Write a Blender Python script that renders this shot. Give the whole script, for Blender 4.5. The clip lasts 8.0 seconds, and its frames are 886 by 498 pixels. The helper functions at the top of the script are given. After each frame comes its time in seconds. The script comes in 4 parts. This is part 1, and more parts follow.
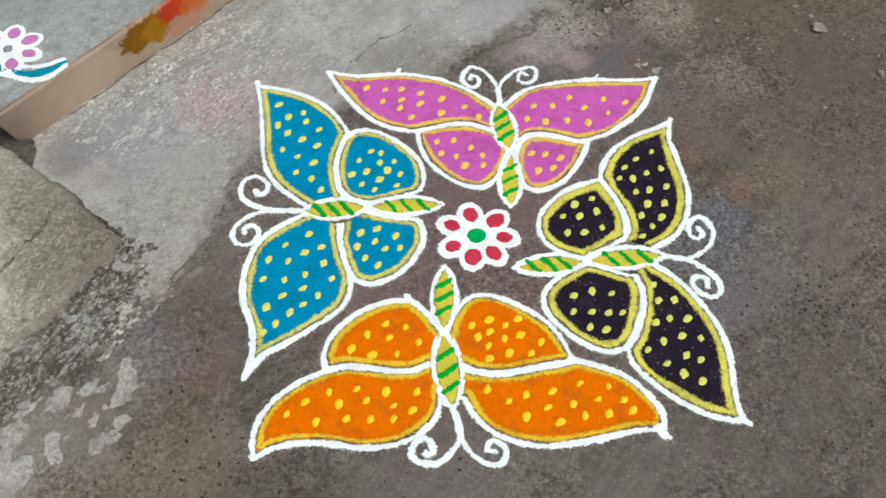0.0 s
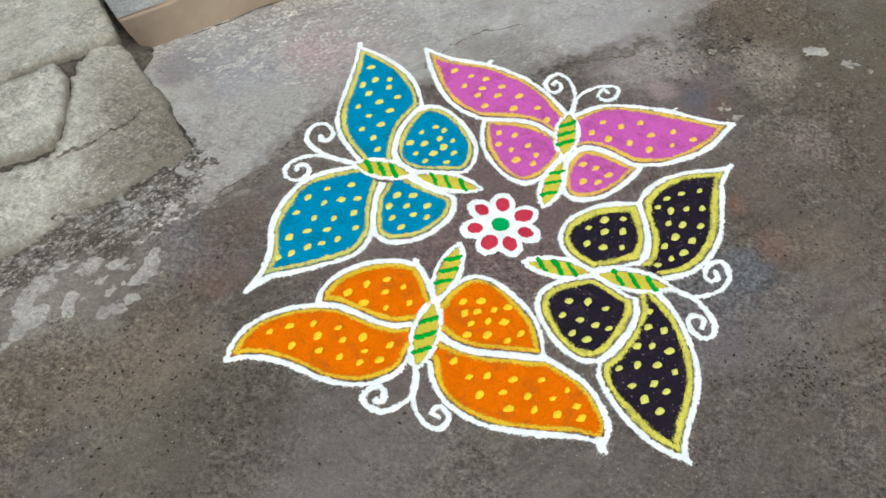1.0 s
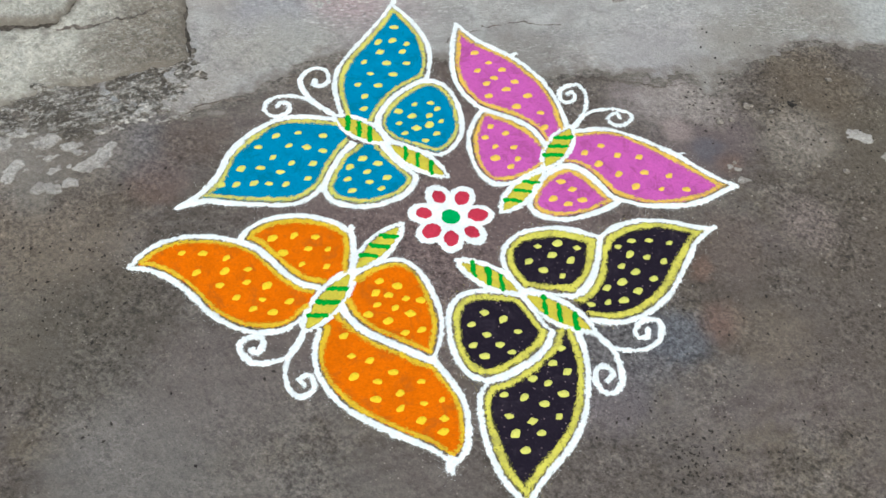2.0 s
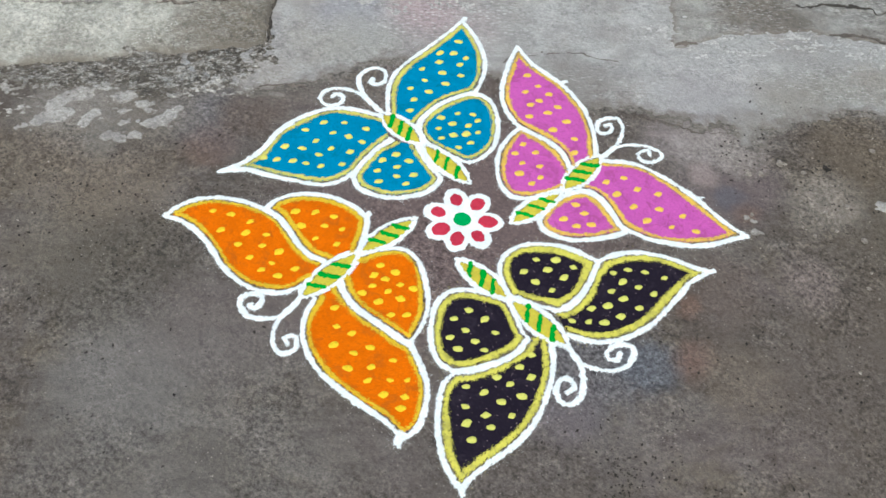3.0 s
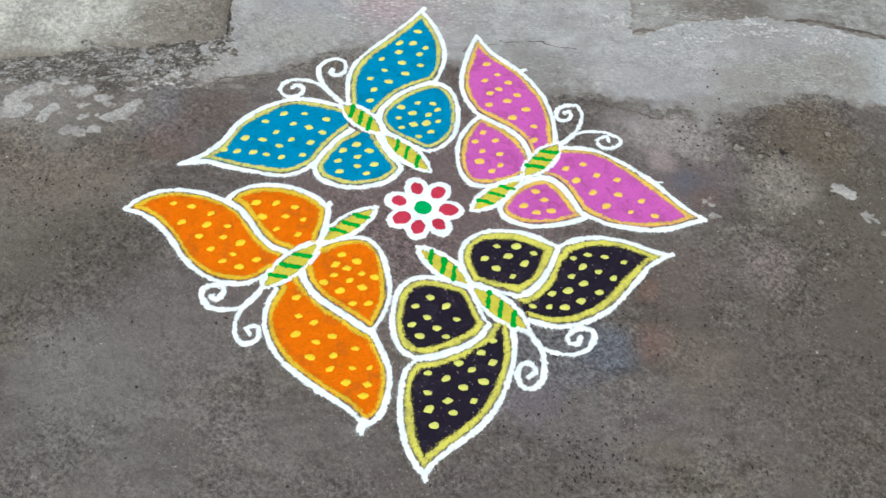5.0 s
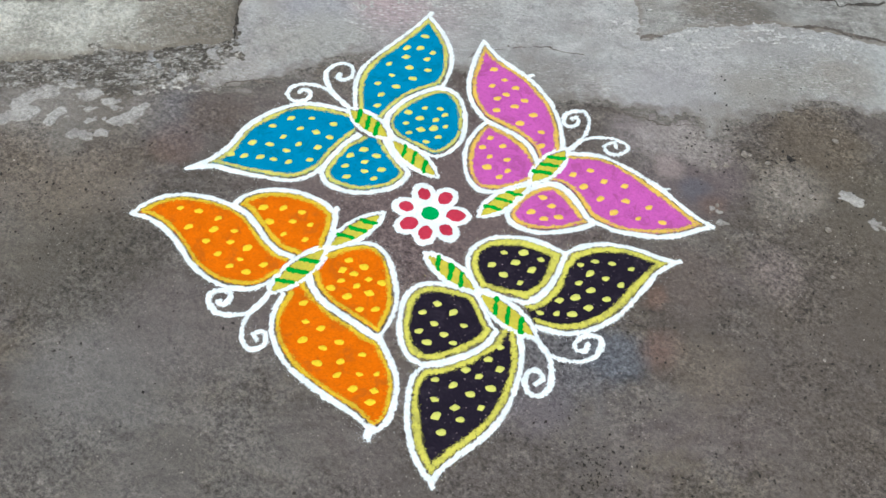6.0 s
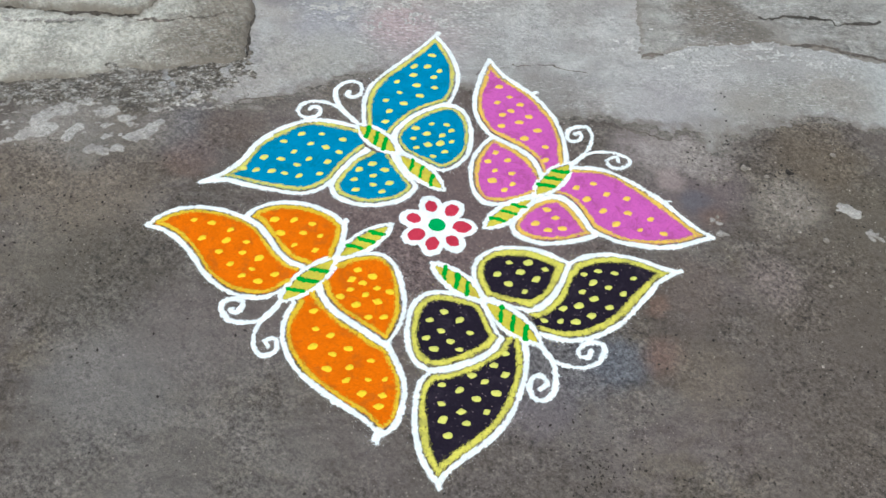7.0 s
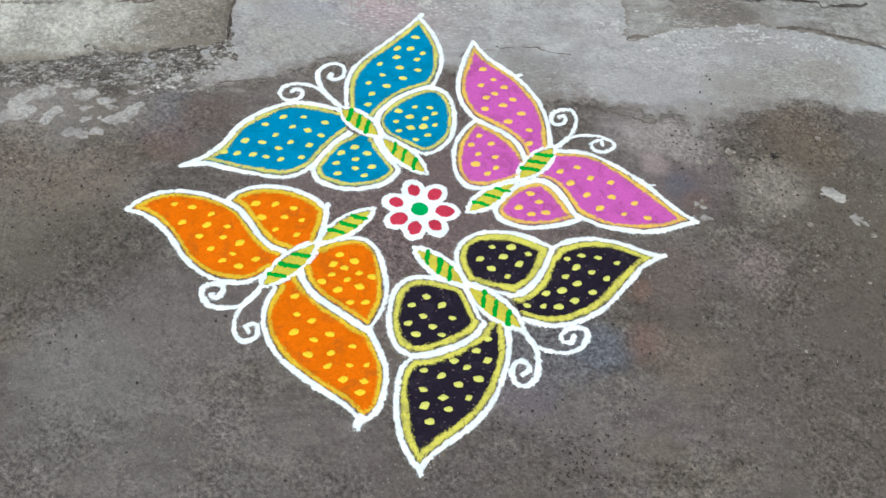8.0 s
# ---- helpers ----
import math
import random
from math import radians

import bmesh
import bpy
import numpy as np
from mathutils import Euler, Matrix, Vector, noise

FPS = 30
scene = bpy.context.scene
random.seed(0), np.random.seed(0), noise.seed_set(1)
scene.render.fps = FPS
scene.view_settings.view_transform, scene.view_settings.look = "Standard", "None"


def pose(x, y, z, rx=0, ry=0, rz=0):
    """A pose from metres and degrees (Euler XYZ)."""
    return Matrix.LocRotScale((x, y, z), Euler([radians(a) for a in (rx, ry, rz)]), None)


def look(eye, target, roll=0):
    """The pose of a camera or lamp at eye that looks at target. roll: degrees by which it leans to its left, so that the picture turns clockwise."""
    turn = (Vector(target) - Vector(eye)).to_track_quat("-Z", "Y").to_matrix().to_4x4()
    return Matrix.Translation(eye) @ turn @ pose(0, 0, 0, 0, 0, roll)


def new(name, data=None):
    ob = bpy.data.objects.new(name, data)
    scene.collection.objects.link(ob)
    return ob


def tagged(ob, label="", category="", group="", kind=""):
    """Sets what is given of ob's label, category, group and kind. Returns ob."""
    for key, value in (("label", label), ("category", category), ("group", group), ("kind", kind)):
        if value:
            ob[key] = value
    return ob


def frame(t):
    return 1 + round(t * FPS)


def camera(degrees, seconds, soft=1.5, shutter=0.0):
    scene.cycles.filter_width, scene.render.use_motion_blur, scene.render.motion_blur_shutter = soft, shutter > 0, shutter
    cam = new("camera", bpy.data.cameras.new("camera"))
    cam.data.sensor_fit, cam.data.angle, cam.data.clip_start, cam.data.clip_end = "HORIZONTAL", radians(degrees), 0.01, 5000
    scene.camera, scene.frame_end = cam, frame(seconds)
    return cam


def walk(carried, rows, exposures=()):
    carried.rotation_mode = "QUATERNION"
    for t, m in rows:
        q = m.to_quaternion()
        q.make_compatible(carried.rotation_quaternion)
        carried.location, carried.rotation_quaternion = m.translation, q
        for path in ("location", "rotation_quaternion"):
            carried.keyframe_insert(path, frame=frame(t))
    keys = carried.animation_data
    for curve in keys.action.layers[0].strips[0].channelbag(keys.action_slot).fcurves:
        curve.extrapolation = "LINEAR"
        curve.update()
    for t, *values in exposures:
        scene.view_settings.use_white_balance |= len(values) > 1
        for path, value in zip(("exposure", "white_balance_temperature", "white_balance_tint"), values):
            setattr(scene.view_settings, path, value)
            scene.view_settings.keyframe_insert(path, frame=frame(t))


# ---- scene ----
cam = camera(44, 8.0)
PATH = [
    (0, (-0.1515, -1.0085, 1.3024), (-0.0534, -0.0222, 0), 1.93),
    (0.3, (-0.0701, -1.0245, 1.2974), (-0.0612, -0.0118, 0), -1.45),
    (0.5, (0.001, -1.0521, 1.2959), (-0.0694, -0.0358, 0), -0.45),
    (0.8, (0.1154, -1.084, 1.318), (-0.0564, -0.0535, 0), 3.13),
    (1, (0.1612, -1.0927, 1.3354), (-0.0767, -0.0716, 0), 1.73),
    (1.2, (0.2225, -1.0585, 1.3218), (-0.0733, -0.0773, 0), 1.01),
    (1.5, (0.2766, -0.9875, 1.305), (-0.0193, -0.1132, 0), 4.35),
    (1.7, (0.3328, -0.9572, 1.3011), (-0.0019, -0.0732, 0), 6.14),
    (2.8, (0.6913, -0.8613, 1.3844), (0.0203, -0.0785, 0), 6.98),
    (3, (0.7076, -0.8532, 1.3908), (0.0198, -0.0654, 0), 5.49),
    (3.5, (0.725, -0.8415, 1.3942), (0.0347, -0.0365, 0), 5.08),
    (4, (0.7304, -0.8516, 1.3938), (0.0555, -0.0406, 0), 5.85),
    (4.5, (0.7388, -0.8474, 1.3926), (0.0826, -0.0372, 0), 6.07),
    (6, (0.7213, -0.848, 1.3962), (0.0625, -0.0366, 0), 6.41),
    (6.3, (0.7244, -0.8528, 1.3865), (0.069, -0.0436, 0), 6.21),
    (6.5, (0.7348, -0.8627, 1.4014), (0.0842, -0.027, 0), 6.86),
    (6.8, (0.7423, -0.8797, 1.3986), (0.0507, -0.0154, 0), 6.36),
    (7, (0.7603, -0.8867, 1.4106), (0.0404, -0.0293, 0), 5.56),
    (7.3, (0.754, -0.8892, 1.3988), (0.0483, -0.0504, 0), 5.67),
    (7.5, (0.7648, -0.8829, 1.4092), (0.0506, -0.0463, 0), 5.39),
    (8, (0.7595, -0.8684, 1.4069), (0.0821, -0.0315, 0), 6.34),
]
walk(cam, [(t, look(eye, target, roll)) for t, eye, target, roll in PATH], exposures=[(0, 0.06, 6600, 1), (1.5, 0.11, 6450, 1), (3, 0.16, 6200, 1), (8, 0.17, 6150, 1)])

# ---- sky and sun: open shade under a bright hazy sky ----
world = bpy.data.worlds.new("sky")
scene.world = world
world.use_nodes = True
wn = world.node_tree
sky = wn.nodes.new("ShaderNodeTexSky")
sky.sky_type = "NISHITA"
sky.sun_disc = False
sky.sun_elevation = radians(62)
sky.sun_rotation = radians(140)
sky.air_density, sky.dust_density, sky.ozone_density = 1.0, 4.0, 1.0
wn.links.new(sky.outputs[0], wn.nodes["Background"].inputs[0])
wn.nodes["Background"].inputs[1].default_value = 0.15
sun_data = bpy.data.lights.new("sun", "SUN")
sun_data.energy, sun_data.angle, sun_data.color = 1.5, radians(40), (1.0, 0.96, 0.9)
sun = new("sun", sun_data)
sun.matrix_world = look((0.9, -1.0, 3.0), (0, 0, 0))


# ---- materials ----
class Nodes:
    """A small wrapper for building a material's node tree."""

    def __init__(self, name):
        self.mat = bpy.data.materials.new(name)
        self.mat.use_nodes = True
        self.tree = self.mat.node_tree
        self.bsdf = self.tree.nodes["Principled BSDF"]
        self.coord = self.tree.nodes.new("ShaderNodeTexCoord").outputs["Object"]

    def add(self, kind, **inputs):
        n = self.tree.nodes.new(kind)
        for key, value in inputs.items():
            self.put(n.inputs[key.replace("_", " ")], value)
        return n

    def put(self, socket, value):
        if isinstance(value, bpy.types.NodeSocket):
            self.tree.links.new(value, socket)
        else:
            socket.default_value = value

    def noise(self, scale, detail=4.0, rough=0.6, vector=None, distortion=0.0):
        n = self.add("ShaderNodeTexNoise", Scale=scale, Detail=detail, Roughness=rough, Distortion=distortion, Vector=vector or self.coord)
        return n.outputs["Fac"]

    def speck(self, scale, vector=None):
        n = self.add("ShaderNodeTexVoronoi", Scale=scale, Vector=vector or self.coord)
        return n.outputs["Distance"], n.outputs["Color"]

    def ramp(self, fac, low, high, a=0.0, b=1.0):
        n = self.add("ShaderNodeMapRange", Value=fac)
        n.interpolation_type = "SMOOTHSTEP"
        for key, v in (("From Min", low), ("From Max", high), ("To Min", a), ("To Max", b)):
            n.inputs[key].default_value = v
        return n.outputs[0]

    def math(self, op, a, b=0.0):
        n = self.tree.nodes.new("ShaderNodeMath")
        n.operation = op
        self.put(n.inputs[0], a)
        self.put(n.inputs[1], b)
        return n.outputs[0]

    def mix(self, fac, a, b):
        n = self.tree.nodes.new("ShaderNodeMix")
        n.data_type = "RGBA"
        self.put(n.inputs[0], fac)
        self.put(n.inputs[6], a if isinstance(a, bpy.types.NodeSocket) else (*a, 1))
        self.put(n.inputs[7], b if isinstance(b, bpy.types.NodeSocket) else (*b, 1))
        return n.outputs[2]

    def shade(self, fac, color, k):
        """The colour made k times as bright where fac is 1."""
        n = self.tree.nodes.new("ShaderNodeVectorMath")
        n.operation = "SCALE"
        self.put(n.inputs[0], color)
        n.inputs["Scale"].default_value = k
        return self.mix(fac, color, n.outputs[0])

    def along(self, degrees, long=1.0, short=0.35):
        """Coordinates drawn out along a direction of the ground plane."""
        n = self.add("ShaderNodeMapping", Vector=self.coord)
        n.vector_type = "TEXTURE"
        n.inputs["Rotation"].default_value = (0, 0, radians(degrees))
        n.inputs["Scale"].default_value = (long, short, 1)
        return n.outputs[0]

    def rim(self):
        """Metres inward from the piece's own edge."""
        n = self.tree.nodes.new("ShaderNodeAttribute")
        n.attribute_name = "rim"
        return n.outputs["Fac"]

    def near(self, x, y, r, wobble=0.5):
        """1 at the place (x, y), falling to 0 at r metres with an uneven rim."""
        n = self.tree.nodes.new("ShaderNodeVectorMath")
        n.operation = "DISTANCE"
        self.put(n.inputs[0], self.coord)
        n.inputs[1].default_value = (x, y, 0)
        wander = self.math("ADD", self.math("MULTIPLY", self.math("SUBTRACT", self.noise(1.1 / max(r, 0.05), 5), 0.5), r * wobble * 2), self.math("MULTIPLY", self.math("SUBTRACT", self.noise(48.0, 6, 0.75), 0.5), r * 0.7))
        return self.ramp(self.math("ADD", n.outputs["Value"], wander), r * 0.30, r, 1.0, 0.0)

    def done(self, color, rough, bump=None, depth=0.001, strength=1.0, gloss=0.2):
        self.put(self.bsdf.inputs["Base Color"], color)
        self.put(self.bsdf.inputs["Roughness"], rough)
        self.bsdf.inputs["Specular IOR Level"].default_value = gloss
        if bump is not None:
            n = self.add("ShaderNodeBump", Height=bump, Distance=depth, Strength=strength)
            self.put(self.bsdf.inputs["Normal"], n.outputs[0])
        return self.mat


def scaled(color, k):
    return tuple(min(1.0, c * k) for c in color)


def cement(name, dark, mid, pale, grit=0.5, stains=(), rough=0.9, depth=0.004, scuffs=0.0, pits=0.6, broad=2.6, mottle=1.0, flecks=0.0, hues=(), trowel=45, dirt=None, cobble=None, grainy=1.0):
    """Weathered cement: cloudy patches, trowel drag, grain, pale grit, dark pits, stains and a dirty rim."""
    m = Nodes(name)
    drag = m.along(trowel, 1.0, 0.40)
    cloud = m.noise(broad, 7, 0.62, distortion=0.4)
    blot = m.noise(13.0, 8, 0.70, vector=drag)
    clump = m.noise(46.0, 7, 0.72)
    grain = m.noise(150.0, 5, 0.75)
    fine = m.noise(430.0, 3, 0.7)
    coarse = m.ramp(m.noise(4.5, 5, 0.65), 0.38, 0.62, 0.25, 1.0)
    color = m.mix(m.ramp(cloud, 0.36, 0.64), dark, mid)
    for k, tint in enumerate(hues):
        color = m.mix(m.ramp(m.noise(2.8 + 1.9 * k, 7, 0.66, distortion=0.8), 0.48, 0.66, 0.0, 0.8), color, tint)
    color = m.mix(m.ramp(blot, 0.50, 0.66, 0.0, 0.40 * mottle), color, pale)
    color = m.shade(m.ramp(blot, 0.51, 0.38, 0.0, mottle), color, 0.74)
    for x, y, r, tint, much in stains:
        color = m.mix(m.math("MULTIPLY", m.near(x, y, r), much), color, tint)
    color = m.shade(m.math("MULTIPLY", m.ramp(clump, 0.50, 0.38, 0.0, mottle), coarse), color, 0.62)
    color = m.shade(m.math("MULTIPLY", m.ramp(clump, 0.51, 0.64, 0.0, mottle), coarse), color, 1.34)
    height = m.math("ADD", m.math("MULTIPLY", clump, 0.8), m.math("ADD", grain, m.math("MULTIPLY", fine, 0.3)))
    if cobble:
        # small pebbly lumps pressed into the skim, in drifts
        x, y, r = cobble
        lump, tone = m.speck(150.0, m.along(trowel, 1.7, 0.75))
        zone = m.math("MULTIPLY", m.near(x, y, r), m.ramp(m.noise(6.0, 5, 0.7, vector=drag), 0.42, 0.56))
        tone = m.add("ShaderNodeSeparateColor", Color=tone).outputs[0]
        color = m.mix(m.math("MULTIPLY", zone, m.ramp(lump, 0.45, 0.75, 0.0, 0.5)), color, scaled(dark, 0.75))
        color = m.mix(m.math("MULTIPLY", zone, m.math("MULTIPLY", m.ramp(lump, 0.45, 0.15), m.ramp(tone, 0.30, 0.9, 0.0, 0.9))), color, scaled(pale, 1.25))
        height = m.math("SUBTRACT", height, m.math("MULTIPLY", zone, m.math("MULTIPLY", lump, 0.6)))
    if flecks:
        # broken crust: dark hollows and pale crumbs drawn out along the trowel's way
        crust = m.noise(30.0, 7, 0.74, vector=m.along(trowel, 1.0, 0.50))
        bits = m.noise(115.0, 5, 0.72, vector=m.along(trowel, 1.0, 0.65))
        color = m.mix(m.ramp(crust, 0.50, 0.44, 0.0, 0.85 * flecks), color, scaled(dark, 0.60))
        color = m.mix(m.ramp(crust, 0.53, 0.58, 0.0, 0.80 * flecks), color, pale)
        color = m.mix(m.ramp(bits, 0.53, 0.61, 0.0, 0.90 * flecks), color, scaled(pale, 1.18))
        color = m.mix(m.ramp(bits, 0.48, 0.40, 0.0, 0.75 * flecks), color, scaled(dark, 0.50))
        height = m.math("ADD", height, m.math("MULTIPLY", crust, 1.6 * flecks))
    color = m.shade(m.math("MULTIPLY", m.ramp(grain, 0.50, 0.40, 0.0, grainy), coarse), color, 0.52)
    color = m.shade(m.math("MULTIPLY", m.ramp(grain, 0.51, 0.63, 0.0, grainy), coarse), color, 1.50)
    color = m.shade(m.ramp(fine, 0.44, 0.60), color, 1.13)
    # pale sand grains, thick in some places and thin in others
    d1, c1 = m.speck(230.0)
    some = m.add("ShaderNodeSeparateColor", Color=c1).outputs[0]
    here = m.math("MULTIPLY", m.ramp(d1, 0.36, 0.12), m.math("MULTIPLY", m.ramp(some, 0.80, 0.92), m.ramp(m.noise(7.0, 5, 0.7), 0.46, 0.62)))
    color = m.mix(m.math("MULTIPLY", here, grit), color, scaled(pale, 1.5))
    # small dark pits, in drifts
    d2, c2 = m.speck(120.0, m.along(trowel + 20, 1.0, 0.75))
    split = m.add("ShaderNodeSeparateColor", Color=c2)
    ragged = m.math("ADD", d2, m.math("ADD", m.math("MULTIPLY", split.outputs[2], 0.30), m.math("MULTIPLY", m.math("SUBTRACT", fine, 0.5), 0.5)))
    pit = m.math("MULTIPLY", m.ramp(ragged, 0.44, 0.20), m.math("MULTIPLY", m.ramp(split.outputs[1], 0.70, 0.84), m.ramp(m.noise(5.5, 5, 0.7), 0.46, 0.60)))
    color = m.mix(m.math("MULTIPLY", pit, pits), color, scaled(dark, 0.32))
    height = m.math("SUBTRACT", height, m.math("MULTIPLY", pit, 0.6))
    if scuffs:
        s = m.noise(75.0, 7, 0.78, vector=m.along(trowel, 1.0, 0.30))
        zone = m.ramp(m.noise(5.0, 5, 0.7, vector=drag), 0.45, 0.60)
        color = m.mix(m.math("MULTIPLY", m.math("MULTIPLY", m.ramp(s, 0.52, 0.62), zone), scuffs), color, scaled(pale, 1.25))
        color = m.mix(m.math("MULTIPLY", m.math("MULTIPLY", m.ramp(s, 0.46, 0.36), zone), scuffs * 0.7), color, scaled(dark, 0.7))
    if dirt:
        # soil trodden over the worn rim
        tint, reach, much = dirt
        edge = m.math("ADD", m.rim(), m.math("MULTIPLY", m.math("SUBTRACT", m.noise(28.0, 8, 0.78), 0.5), reach * 2.4))
        color = m.mix(m.ramp(edge, reach, -0.1 * reach, 0.0, much), color, tint)
    return m.done(color, rough, height, depth)


def powder(name, color, thin=None, streaks=0.3, depth=0.0012, specks=0.0, sprinkle=0.0):
    """Dry coloured powder: grainy, matt, with a few thin places and grains of other colour."""
    m = Nodes(name)
    grain = m.noise(420.0, 4, 0.75)
    patch = m.noise(38.0, 6, 0.7, distortion=0.6)
    c = m.mix(m.ramp(grain, 0.34, 0.68), tuple(v * 0.86 for v in color), tuple(min(0.94, v * 1.06) for v in color))
    c = m.shade(m.ramp(m.noise(26.0, 5, 0.65), 0.44, 0.60), c, 0.90)
    if thin is not None:
        c = m.mix(m.ramp(patch, 0.52, 0.64, 0.0, streaks), c, thin)
        c = m.mix(m.ramp(m.noise(150.0, 5, 0.75, vector=m.along(58, 1.0, 0.6)), 0.55, 0.66, 0.0, streaks * 1.2), c, thin)
    if specks:
        d, col = m.speck(300.0)
        some = m.add("ShaderNodeSeparateColor", Color=col).outputs[0]
        c = m.mix(m.math("MULTIPLY", m.math("MULTIPLY", m.ramp(d, 0.30, 0.12), m.ramp(some, 0.90, 0.95)), specks), c, (0.55, 0.40, 0.42))
    if sprinkle:
        # towards the rim single grains lie apart and the ground shows between them
        loose = m.math("ADD", m.rim(), m.math("MULTIPLY", m.math("SUBTRACT", m.noise(560.0, 3, 0.7), 0.5), sprinkle * 4.5))
        m.put(m.bsdf.inputs["Alpha"], m.ramp(loose, sprinkle * 0.75, sprinkle * 1.05))
    return m.done(c, 1.0, m.math("ADD", grain, m.math("MULTIPLY", patch, 0.6)), depth, gloss=0.04)


